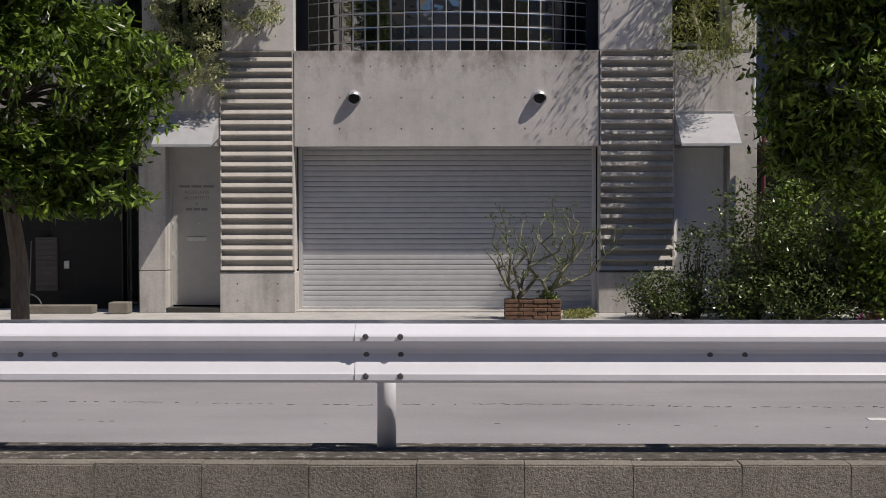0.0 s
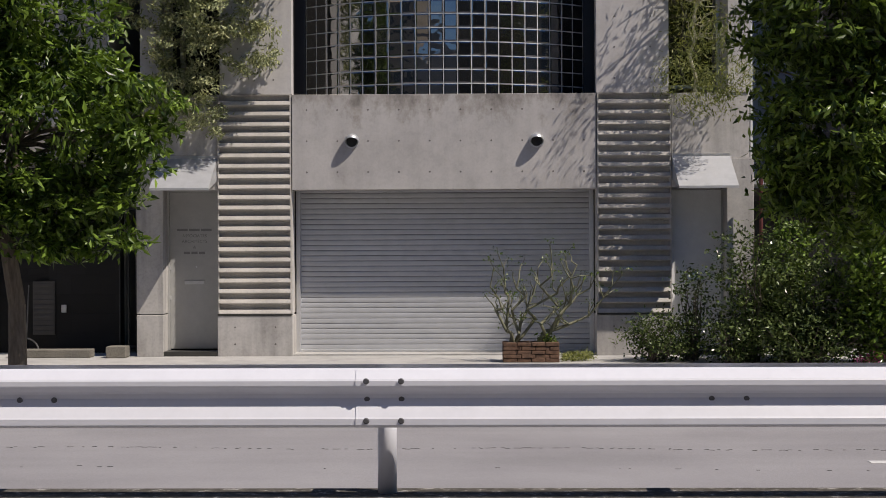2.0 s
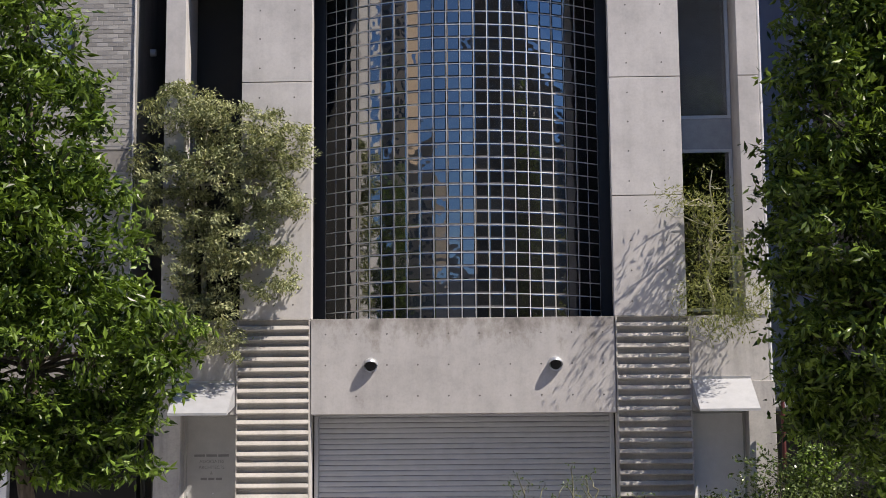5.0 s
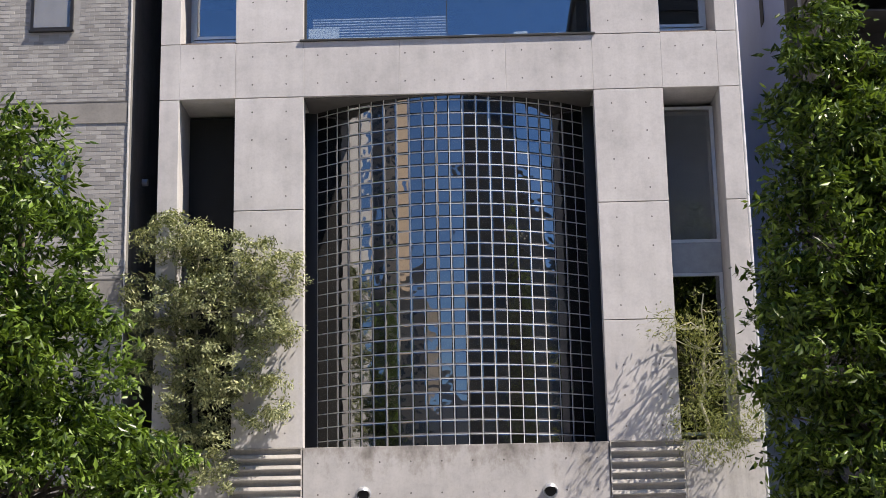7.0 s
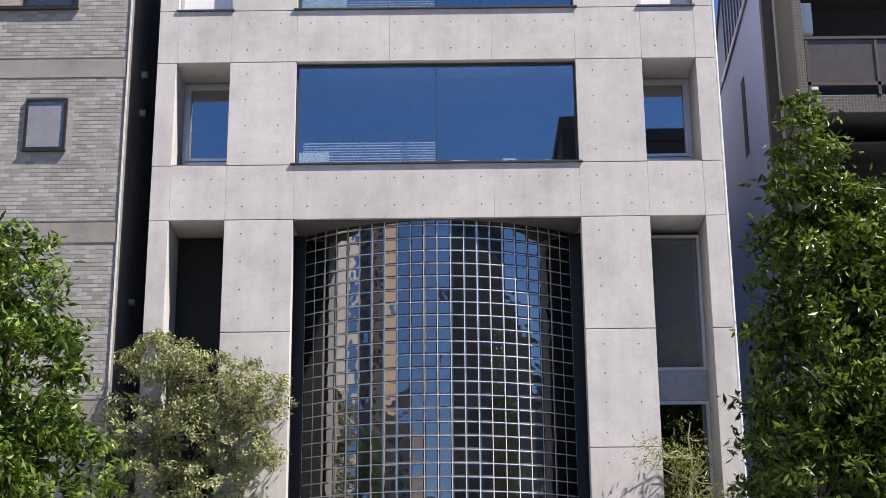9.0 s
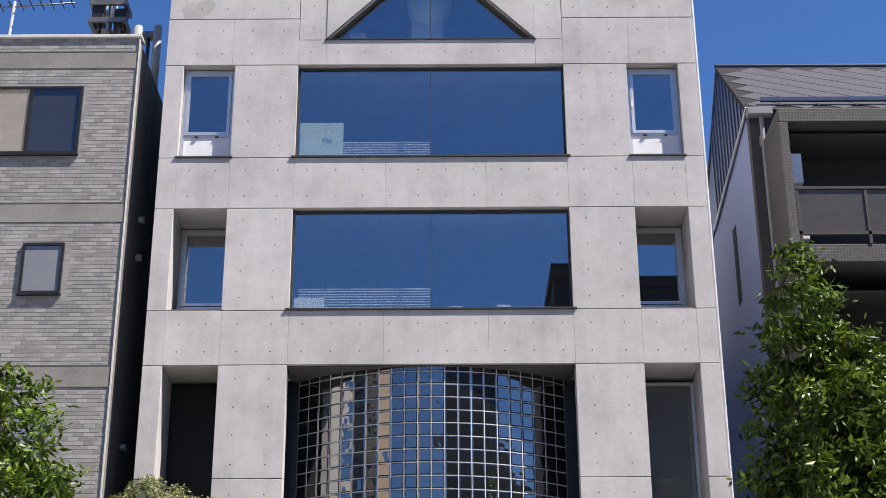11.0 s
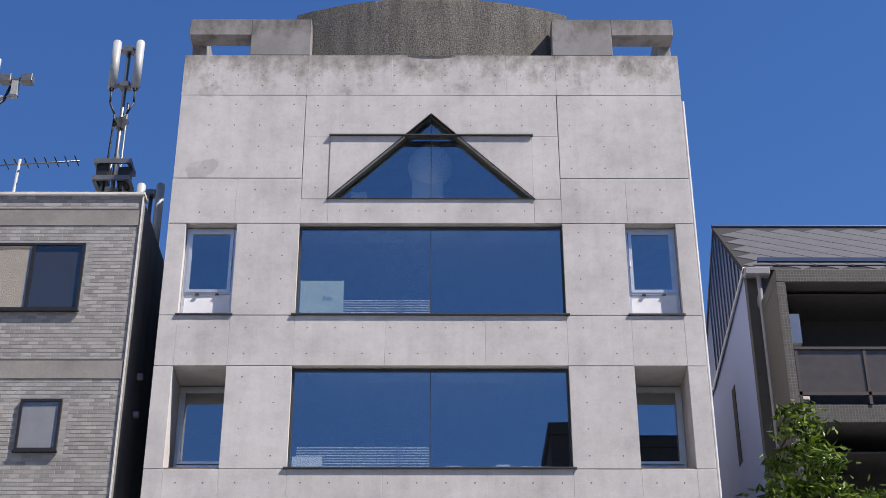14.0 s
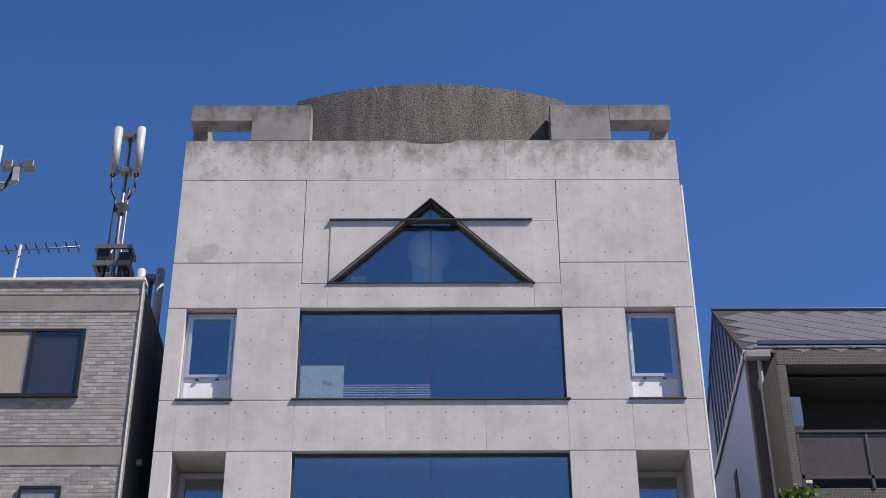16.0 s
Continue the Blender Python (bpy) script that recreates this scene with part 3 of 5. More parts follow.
for row in range(27):
    for col in range(22):
        a = (col - 10.5) * step
        z = 3.93 + row * 0.2075
        tilt = pose(R * math.sin(a), CY - R * math.cos(a), z, rng.gauss(0, 0.35), 0, math.degrees(a) + rng.gauss(0, 0.35))
        if row < 13:
            o = part("glass_block", BLOCK, None, drum)
            o.matrix_local = tilt
        else:
            n = len(rest_v)
            rest_v += [tuple(tilt @ Vector(v)) for v in bv]
            rest_f += [tuple(i + n for i in f) for f in bf]
me = bpy.data.meshes.new("upper_glass_block")
me.from_pydata(rest_v, [], rest_f)
me.materials.append(M_BLOCK)
tagged(part("upper_glass_block", me, None, drum), kind="stuff")

# ---- roof: parapet frames and the pebble-dashed drum ----
def pebble_mat():
    m = Mat("pebble_dash", 0.95, spec=0.2)
    v = m.world_coords()
    a, b = m.noise(v, 38, 4, 0.75), m.noise(m.world_coords((3, 3, 0.4)), 1.5, 4)
    c = m.ramp(a, [(0.33, (0.075, 0.071, 0.064)), (0.5, (0.155, 0.146, 0.132)), (0.7, (0.24, 0.227, 0.205))])
    c = m.mix(c, m.ramp(b, [(0.35, (0.6, 0.6, 0.6)), (0.6, (1, 1, 1))]), 0.8, "MULTIPLY")
    m.color(c).bump(a, 0.8, 0.03)
    return m.m


M_PEB = pebble_mat()
bm = bmesh.new()
RD, RC = 6.4, 6.385
hd = radians(23.6)
rings = []
for r, z in ((RD, 18.2), (RD, 19.55), (RD - 0.25, 19.55), (RD - 0.25, 18.2)):
    rings.append([bm.verts.new((r * math.sin(-hd + 2 * hd * i / 48), RC - r * math.cos(-hd + 2 * hd * i / 48), z)) for i in range(49)])
for i in range(48):
    for k in range(4):
        a, b = rings[k], rings[(k + 1) % 4]
        bm.faces.new((a[i], a[i + 1], b[i + 1], b[i]))
bmesh.ops.recalc_face_normals(bm, faces=bm.faces)
part("roof_drum", bm, M_PEB, house, "pebble-dashed curved roof drum")
M_PAR = weathered("parapet_concrete_dirty", 0.27, 18.3, 19.15)
for s in (-1, 1):
    def X(a, b):
        return tuple(sorted((s * a, s * b)))
    part("parapet", B((*X(2.22, 3.32), 0.0, 0.35, 18.245, 19.06), bev=0.008), M_PAR, house)
    part("parapet_beam", B((*X(3.322, 4.46), 0.0, 0.35, 18.70, 19.06), bev=0.008), M_PAR, house)
    part("parapet_post", B((*X(4.2, 4.45), 0.36, 0.62, 18.23, 18.698), bev=0.008), M_PAR, house)
    part("parapet_beam", B((*X(4.2, 4.46), 0.352, 3.0, 18.70, 19.06), bev=0.008), M_PAR, house)
    part("rail", cyl(bmesh.new(), (s * 3.3, 0.3, 18.36), (s * 4.3, 0.3, 18.36), 0.018), M_ALU, house)
part("downpipe", cyl(bmesh.new(), (4.545, 0.12, 0.0), (4.540, 0.12, 17.3), 0.028), plain("weathered_pipe_plastic", (0.50, 0.51, 0.52), 0.5, 0, 0.15, 4.0), house, "pale grey plastic downpipe")

# things seen inside through the glass
def board(x0, x1, y, z0, z1, name, label, mat):
    return solo(name, B((x0, x1, y, y + 0.02, z0, z1)), mat, label, "board")


M_PAPER = plain("pale_green_board", (0.62, 0.70, 0.62), 0.8)
bd = board(-2.2, -1.47, 0.22, 12.355, 13.68, "display_board", "pale green board leaning inside the window", M_PAPER)
fc = bpy.data.curves.new("lettering", "FONT")
fc.body, fc.size, fc.extrude = "Fin", 0.145, 0.001
fo = new("lettering", fc)
fo.data.materials.append(plain("grey_blue_ink", (0.22, 0.30, 0.35), 0.7))
fo.matrix_world = pose(-1.82, 0.215, 13.30, 90, 0, 0)
fo.parent = bd
board(-2.2, -1.72, 0.24, 9.6, 10.52, "storage_box", "white box standing behind the window", M_WHITE)
for zb, z1, x1 in ((12.36, 13.44, -0.02), (9.56, 10.80, -0.02)):
    bl = thing("venetian_blind", "white slatted blind half drawn behind the window", "blind")
    for i in range(int((z1 - zb) / 0.045)):
        part("slat", B((-2.15, x1, 0.40, 0.425, zb + i * 0.045, zb + i * 0.045 + 0.012)), M_WHITE, bl)
for x, w, h in ((0.25, 0.25, 0.10), (1.05, 0.22, 0.12), (1.45, 0.2, 0.09), (1.72, 0.2, 0.1)):
    solo("paper_stack", B((x, x + w, 0.25, 0.5, 10.23, 10.27 + h), bev=0.004), M_WHITE, "white stack of papers on the window ledge", "paper")
part("inner_ledge", B((-2.2, 2.2, 0.2, 0.62, 10.18, 10.228)), M_ROOM, house)
pl = thing("globe_lamp", "white globe lamp on a column in the attic", "lamp")
bm = bmesh.new()
bmesh.ops.create_uvsphere(bm, u_segments=20, v_segments=12, radius=0.4, matrix=Matrix.Translation((-0.02, 0.57, 16.18)))
part("globe", bm, M_WHITE, pl, smooth=True)
part("column", B((-0.34, 0.22, 0.5, 0.64, 14.95, 15.9), bev=0.02), M_WHITE, pl)

board(-1.42, -1.14, 0.5, 14.95, 15.62, "storage_box", "small white box in the attic corner", M_WHITE)

# ---- guard rail on the median ----
RY = -13.6
M_RAIL = plain("white_rail_paint", (0.61, 0.62, 0.67), 0.35, 0.0, 0.04, 3.0)
M_BOLT = plain("galvanised_bolt", (0.10, 0.10, 0.105), 0.5, 0.4)


def median_mat():
    m = Mat("grimy_median_concrete", 0.95, spec=0.2)
    v = m.world_coords()
    a, b = m.noise(v, 11, 6, 0.75), m.noise(v, 60, 4, 0.7)
    c = m.ramp(a, [(0.35, (0.05, 0.045, 0.04)), (0.56, (0.105, 0.096, 0.084)), (0.66, (0.44, 0.42, 0.39))])
    c = m.mix(c, m.ramp(b, [(0.3, (0.5, 0.5, 0.5)), (0.6, (1, 1, 1))]), 0.8, "MULTIPLY")
    m.color(c).bump(b, 0.5, 0.01)
    return m.m


KX = [-0.533 + 0.606 * i for i in range(-12, 14)]
kerb = thing("median_kerb", "row of weathered concrete kerb blocks", "kerb", kind="structure")
bm = bmesh.new()
box(bm, 0.0025, 0.6035, -13.91, -13.752, -0.4, 0.164)
fe = [e for e in bm.edges if all(v.co.y < -13.9 and v.co.z > 0.1 for v in e.verts)]
bmesh.ops.bevel(bm, geom=fe, offset=0.010, segments=2, affect="EDGES")
KB = mesh_of("kerb_block", bm, M_KERB)
for x in KX:
    o = part("kerb_block", KB, None, kerb)
    o.location = (x, 0, random.uniform(-0.004, 0.004))
part("kerb_bed", B((-60, 60, -13.90, -13.75, -0.5, 0.13)), M_JOINT, kerb)
solo("median_strip", B((-60, 60, -13.752, -13.20, -0.5, 0.174), bev=0.012, seg=2), median_mat(), "weathered concrete median strip under the guard rail", "median", "structure")

W_PROF = [(y, z + 0.639) for y, z in (
    (0, 0.310), (-0.010, 0.308), (-0.022, 0.300), (-0.076, 0.253), (-0.083, 0.242), (-0.083, 0.215), (-0.076, 0.203), (-0.024, 0.176), (-0.015, 0.162),
    (-0.015, 0.137), (-0.024, 0.124), (-0.076, 0.034), (-0.083, 0.024), (-0.083, -0.010), (-0.076, -0.020), (-0.04, -0.030), (0, -0.032))]


def w_beam(x0, x1, y, flip=1):
    prof = [(y + flip * a, z - 0.018) for a, z in W_PROF] + [(y + flip * (a + 0.004), z - 0.018) for a, z in W_PROF[::-1]]
    bm = bmesh.new()
    prism(bm, prof, x0, x1)
    return bm


rail = thing("guard_rail", "white painted double-sided steel guard rail", "guard rail")
seam = -0.29
for i in range(-3, 4):
    part("beam", w_beam(seam + 4 * i, seam + 4 * i + 4.28, RY + 0.014 - 0.006 * ((i + 1) % 2)), M_RAIL, rail)
part("rear_beam", w_beam(-16, 16, -13.30, -1), M_RAIL, rail)
bolt = bmesh.new()
cyl(bolt, (0, 0, 0), (0, -0.007, 0), 0.018, 0.013, 14)
BOLT = mesh_of("bolt", bolt, M_BOLT)
for i in range(-4, 5):
    for k, x0 in enumerate((-0.228, -0.028)):
        x = x0 + 2.0 * i - 0.015 * (i % 2)
        rows = (0.880, 0.768, 0.652) if i % 2 == 0 else (0.768,)
        for z in rows:
            dy = -0.012 if z == 0.768 else -0.078 if z < 0.7 else -0.084
            o = part("bolt", BOLT, None, rail)
            o.location = (x, RY + 0.001 + dy, z - 0.018)
    xc = -0.125 + 2.0 * i
    part("bracket", B((xc - 0.05, xc + 0.05, RY + 0.03, -13.315, 0.73, 0.80)), M_RAIL, rail)
    if i % 2 == 0:
        bm = cyl(bmesh.new(), (xc, -13.367, 0.16), (xc, -13.367, 0.90), 0.057, n=24)
        bmesh.ops.create_uvsphere(bm, u_segments=20, v_segments=8, radius=0.058, matrix=Matrix.Translation((xc, -13.367, 0.885)) @ Matrix.Diagonal((1, 1, 0.45, 1)))
        part("post", bm, M_RAIL, rail, smooth=True)

# ---- neighbour with brick tiles ----
def tile_mat(name, base, mortar, w, h, offset=0.5):
    m = Mat(name, 0.7, spec=0.35)
    g = m.n.new("ShaderNodeNewGeometry")
    sep, comb = m.n.new("ShaderNodeSeparateXYZ"), m.n.new("ShaderNodeCombineXYZ")
    m.l.new(g.outputs["Position"], sep.inputs[0])
    add = m.n.new("ShaderNodeMath")
    m.l.new(sep.outputs[0], add.inputs[0])
    m.l.new(sep.outputs[1], add.inputs[1])
    m.l.new(add.outputs[0], comb.inputs[0])
    m.l.new(sep.outputs[2], comb.inputs[1])
    t = m.n.new("ShaderNodeTexBrick")
    t.inputs["Scale"].default_value = 1.0
    t.inputs["Brick Width"].default_value, t.inputs["Row Height"].default_value = w, h
    t.inputs["Mortar Size"].default_value = 0.004
    t.offset = offset
    t.inputs["Color1"].default_value = (*g3(base * 0.80, (1, 0.97, 0.92)), 1)
    t.inputs["Color2"].default_value = (*g3(base * 1.15, (1, 0.98, 0.95)), 1)
    t.inputs["Mortar"].default_value = (*g3(mortar, (1, 0.97, 0.93)), 1)
    m.l.new(comb.outputs[0], t.inputs["Vector"])
    v = m.world_coords()
    c = m.mix(t.outputs["Color"], m.ramp(m.noise(v, 1.2, 5), [(0.3, (0.85, 0.85, 0.85)), (0.6, (1, 1, 1))]), 0.7, "MULTIPLY")
    m.color(c)
    b = m.n.new("ShaderNodeBump")
    b.invert = True
    b.inputs["Strength"].default_value, b.inputs["Distance"].default_value = 0.5, 0.006
    m.l.new(t.outputs["Fac"], b.inputs["Height"])
    m.l.new(b.outputs[0], m.p.inputs["Normal"])
    return m.m


M_TILE = tile_mat("beige_brick_tile", 0.31, 0.33, 0.16, 0.068)
M_BAND = concrete("rendered_band", 0.28, (1.0, 0.95, 0.88), 0.12).m
M_TRIM = plain("pale_corner_trim", (0.62, 0.60, 0.57), 0.6)
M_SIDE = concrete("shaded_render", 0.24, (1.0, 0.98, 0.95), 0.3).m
M_GREYVENT = plain("grey_vent_paint", (0.075, 0.07, 0.066), 0.6)
M_BLINDGREY = plain("grey_roller_blind", (0.34, 0.33, 0.32), 0.8)

left = thing("tiled_apartment_building", "beige brick-tiled apartment block with dark windows", "building")
LX = -4.98
tile_wall = part("wall", B((-16, LX - 0.02, 0.05, 0.3, 2.9, 15.25)), M_TILE, left, "beige brick tiles")
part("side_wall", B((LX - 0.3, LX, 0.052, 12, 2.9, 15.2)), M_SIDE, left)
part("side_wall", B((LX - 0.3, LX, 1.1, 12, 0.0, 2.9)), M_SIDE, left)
part("roof", B((-16, LX - 0.3, 0.3, 12, 14.9, 15.1)), M_BAND, left)
part("coping", B((-16.02, LX + 0.03, 0.0, 0.32, 15.25, 15.31), bev=0.008), M_TRIM, left)
part("corner_trim", B((LX - 0.010, LX + 0.012, 0.02, 0.05, 2.9, 15.25)), M_TRIM, left)
for z0, z1 in ((14.66, 14.97), (11.79, 12.12), (8.98, 9.32), (6.15, 6.48), (2.9, 3.4)):
    part("band", B((-16, LX - 0.024, 0.035, 0.06, z0, z1)), M_BAND, left)
    part("groove", B((-16, LX - 0.024, 0.03, 0.06, z1, z1 + 0.018)), M_JOINT, left)


def dark_window(x0, x1, z0, z1, mid=None, blind=None):
    w = part("window", ring(x0, x1, z0, z1, 0.0, 0.10, 0.045), M_BLACKFRAME, left, "dark-framed window")
    part("backing", B((x0 + 0.04, x1 - 0.04, 0.038, 0.048, z0 + 0.04, z1 - 0.04)), M_DARK, w)
    if blind:
        part("blind", B((blind[0], blind[1], 0.026, 0.034, z0 + 0.045, z1 - 0.045)), M_BLINDGREY, w)
    o = part("pane", B((x0 + 0.045, x1 - 0.045, 0.012, 0.018, z0 + 0.045, z1 - 0.045)), M_PANE_CLEAR if blind else M_PANE_DARK, w)
    o.visible_shadow = False
    if mid:
        part("mullion", B((mid - 0.03, mid + 0.03, 0.005, 0.06, z0 + 0.045, z1 - 0.045)), M_BLACKFRAME, w)
    part("sill", B((x0 - 0.02, x1 + 0.02, -0.02, 0.04, z0 - 0.03, z0), bev=0.004), M_BLACKFRAME, w)


dark_window(-8.3, -5.86, 13.02, 14.29, -6.73, (-8.25, -6.76))
dark_window(-6.58, -5.91, 10.53, 11.41, None, (-6.54, -5.95))
dark_window(-6.58, -5.91, 7.70, 8.58, None, (-6.54, -5.95))
for z in (12.3, 11.6, 8.3):
    part("vent", cyl(bmesh.new(), (LX, 1.1, z), (LX + 0.09, 1.1, z), 0.06), M_ALU, left)
# shop front in shade at the foot; the shade is in its near-black tile colours
part("pillar", B((-6.1, -5.0, 0.80, 1.1, 0.0, 2.9)), tile_mat("shade_dark_pillar_tile", 0.014, 0.011, 0.45, 0.3), left)
part("shop_wall", B((-16, -6.1, 0.9, 1.1, 0.0, 2.9)), tile_mat("shade_dark_shop_tile", 0.014, 0.012, 0.3, 0.1), left)
part("soffit", B((-16, -5.0, 0.3, 1.1, 2.85, 2.9)), M_SIDE, left)
part("shop_frame", B((-7.02, -6.92, 0.6, 0.75, 0.0, 2.6), (-8.9, -7.02, 0.6, 0.75, 2.5, 2.6)), M_WHITE, left)
o = part("shop_window", B((-8.9, -7.02, 0.66, 0.67, 0.1, 2.5)), M_PANE_DARK, left)
part("plinth", B((-6.4, -5.2, -0.25, 0.02, 0.0, 0.12), bev=0.01), M_KERB, left)
part("socket_box", B((-5.9, -5.82, 0.77, 0.8, 0.62, 0.74), bev=0.006), M_ALU, left)
vent = part("vent_panel", B((-6.34, -6.0, 0.775, 0.80, 0.28, 1.1)), M_GREYVENT, left, "pale slatted vent panel")
for i in range(10):
    part("slat", B((-6.33, -6.01, 0.762, 0.776, 0.30 + i * 0.08, 0.345 + i * 0.08), bev=0.003), M_GREYVENT, vent)
gate = thing("alley_gate", "dark steel bar gate closing the narrow alley", "gate")
for x in (-4.93, -4.80, -4.68):
    part("bar", cyl(bmesh.new(), (x, 0.5, 0.02), (x, 0.5, 2.2), 0.012), M_BLACKFRAME, gate)
part("rail", B((-4.98, -4.56, 0.49, 0.51, 2.18, 2.21), (-4.98, -4.56, 0.49, 0.51, 0.1, 0.13)), M_BLACKFRAME, gate)
# added near-black sheet stands for the shade deeper in the alley
part("alley_shade", B((-4.98, -4.56, 2.0, 2.05, 0.0, 2.6)), M_DARK, gate)
solo("stone_block", B((-4.95, -4.66, -0.35, -0.05, 0.0, 0.17), bev=0.015, seg=2), M_KERB, "small worn concrete block on the pavement", "block")
rackm = thing("hand_truck", "thin metal stand leaning in the shade", "stand")
M_STAND = plain("dull_steel", (0.14, 0.14, 0.14), 0.6, 0.3)
part("pole", cyl(bmesh.new(), (-6.35, 0.45, 0.1), (-6.35, 0.6, 1.05), 0.010), M_STAND, rackm)
bm = bmesh.new()
for i in range(10):
    a0, a1 = math.pi * i / 10, math.pi * (i + 1) / 10
    cyl(bm, (-6.35 + 0.2 * math.cos(a0), 0.42, 0.05 + 0.2 * math.sin(a0)), (-6.35 + 0.2 * math.cos(a1), 0.42, 0.05 + 0.2 * math.sin(a1)), 0.012, n=6)
part("hoop", bm, M_STAND, rackm)

# rooftop aerials
M_GREYMETAL = plain("galvanised_steel", (0.20, 0.205, 0.21), 0.45, 0.7)
M_AERIAL = plain("pale_grey_radome", (0.33, 0.34, 0.35), 0.5)
M_CABLE = plain("black_cable", (0.015, 0.015, 0.016), 0.6)


def tube(pts, r, mat, name, parent, label=""):
    bm = bmesh.new()
    for a, b in zip(pts, pts[1:]):
        cyl(bm, a, b, r, n=8)
    return part(name, bm, mat, parent, label, True)


def cell_mast(x, y, z0, z_arm, z_low, z_top, half, label):
    m = thing("antenna_mast", label, "antenna", at=(0, 0, 0))
    tube([(x, y, 15.05), (x, y, z_top - 0.1)], 0.04, M_GREYMETAL, "pole", m)
    tube([(x + 0.1, y, 15.05), (x + 0.1, y, z_low - 0.3)], 0.022, M_GREYMETAL, "pole", m)
    part("controller", B((x - 0.3, x - 0.08, y - 0.2, y + 0.1, z0 + 0.3, z0 + 0.75), (x + 0.1, x + 0.32, y - 0.15, y + 0.1, z0 + 0.25, z0 + 0.6), bev=0.01), M_BLACKFRAME, m)
    for s, off in ((-1, 0.0), (1, 0.05)):
        xx = x + s * half
        bm = cyl(bmesh.new(), (xx, y - 0.1, z_low), (xx, y - 0.1, z_top), 0.085, n=16)
        bmesh.ops.create_uvsphere(bm, u_segments=16, v_segments=6, radius=0.085, matrix=Matrix.Translation((xx, y - 0.1, z_top)) @ Matrix.Diagonal((1, 1, 0.5, 1)))
        part("radome", bm, M_AERIAL, m, "pale cylindrical antenna", True)
        for dx in (-0.03, 0.03):
            part("connector", cyl(bmesh.new(), (xx + dx, y - 0.1, z_low - 0.07), (xx + dx, y - 0.1, z_low), 0.018, n=8), M_CABLE, m)
        tube([(xx, y - 0.1, z_low - 0.06), (xx, y - 0.1, z_low - 0.35), (xx - s * half * 0.5, y - 0.1, z_low - 0.62), (x - 0.12, y - 0.08, z_low - 0.9), (x - 0.16, y - 0.05, z0 + 0.1)], 0.02, M_CABLE, "cable", m)
    for z in (z_low + 0.1, z_top - 0.15):
        part("clamp", B((x - half, x + half, y - 0.08, y + 0.02, z - 0.03, z + 0.03), (x - 0.1, x + 0.1, y - 0.12, y + 0.08, z - 0.06, z + 0.06), bev=0.008), M_GREYMETAL, m)
    part("drum", cyl(bmesh.new(), (x, y, z_arm - 0.1), (x, y, z_arm + 0.08), 0.08, 0.16), M_GREYMETAL, m)
    for z in (z0 + 0.25, z0 + 0.62):
        part("base_frame", B((x - 0.35, x + 0.35, y - 0.25, y - 0.2, z, z + 0.1), (x - 0.35, x + 0.35, y + 0.2, y + 0.25, z, z + 0.1), (x - 0.35, x - 0.28, y - 0.2, y + 0.2, z, z + 0.1), (x + 0.28, x + 0.35, y - 0.2, y + 0.2, z, z + 0.1)), M_GREYMETAL, m)
    for sx in (-1, 1):
        tube([(x + sx * 0.32, y, z0 - 0.3), (x, y, z0 + 1.05)], 0.025, M_GREYMETAL, "strut", m)
    return m


cell_mast(-6.03, 2.0, 16.4, 18.05, 18.85, 19.95, 0.23, "tall rooftop mast with two pale cylindrical antennas")
cell_mast(-5.55, 3.2, 15.05, 15.4, 15.9, 17.35, 0.19, "short rooftop mast with two pale cylindrical antennas")
yg = thing("television_aerial", "thin yagi aerial on a rooftop pole", "antenna")
tube([(-7.95, 2.0, 15.0), (-7.86, 2.0, 17.25)], 0.03, M_AERIAL, "pole", yg)
tube([(-8.4, 2.0, 17.1), (-6.72, 2.0, 17.22)], 0.016, M_GREYMETAL, "boom", yg)
for i in range(9):
    x = -8.3 + 0.19 * i
    tube([(x, 1.82, 17.13 + i * 0.012), (x, 2.18, 17.13 + i * 0.012)], 0.012, M_CABLE, "element", yg)
cam2 = thing("rooftop_antenna", "small grey box antenna on a pole at the roof edge", "antenna")
tube([(-8.72, 2.2, 15.0), (-8.67, 2.2, 19.75)], 0.05, M_AERIAL, "pole", cam2)
part("box", B((-8.53, -8.31, 2.0, 2.2, 19.1, 19.28), (-8.11, -7.89, 2.0, 2.2, 19.1, 19.28), (-8.35, -8.05, 2.05, 2.15, 19.15, 19.22), bev=0.01), M_GREYMETAL, cam2)
part("bracket", B((-8.65, -8.15, 2.08, 2.14, 18.76, 18.8), (-8.27, -8.15, 2.0, 2.15, 18.78, 19.1)), M_AERIAL, cam2)
tube([(-8.3, 2.1, 19.1), (-8.4, 2.1, 18.7), (-8.7, 2.1, 18.4), (-9.4, 2.1, 18.3)], 0.03, M_CABLE, "cable", cam2)

# ---- neighbour with the slate roof ----
M_GTILE = tile_mat("small_grey_tile", 0.065, 0.13, 0.055, 0.055, 0.0)
# blue sky light on the pale side wall is put into its colour
M_LAV = plain("sky_tinted_render", (0.19, 0.24, 0.44), 0.5, 0, 0.05, 1.0)
M_RIB = plain("dark_blue_cladding", (0.05, 0.075, 0.15), 0.35, 0.3)
M_SLATE = plain("grey_slate", (0.056, 0.058, 0.070), 0.75, 0, 0.15, 3.0, bump=0.2)
M_BROWNRAIL = plain("brown_balcony_rail", (0.07, 0.06, 0.055), 0.45, 0.4)
M_SMOKE = plain("smoked_balcony_panel", (0.075, 0.066, 0.06), 0.25)
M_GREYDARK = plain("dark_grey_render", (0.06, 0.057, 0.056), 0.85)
M_GUTTER = plain("grey_gutter", (0.22, 0.22, 0.24), 0.5)
right = thing("slate_roofed_house", "grey tiled apartment house with slate roof and balconies", "building")
QX = 6.0
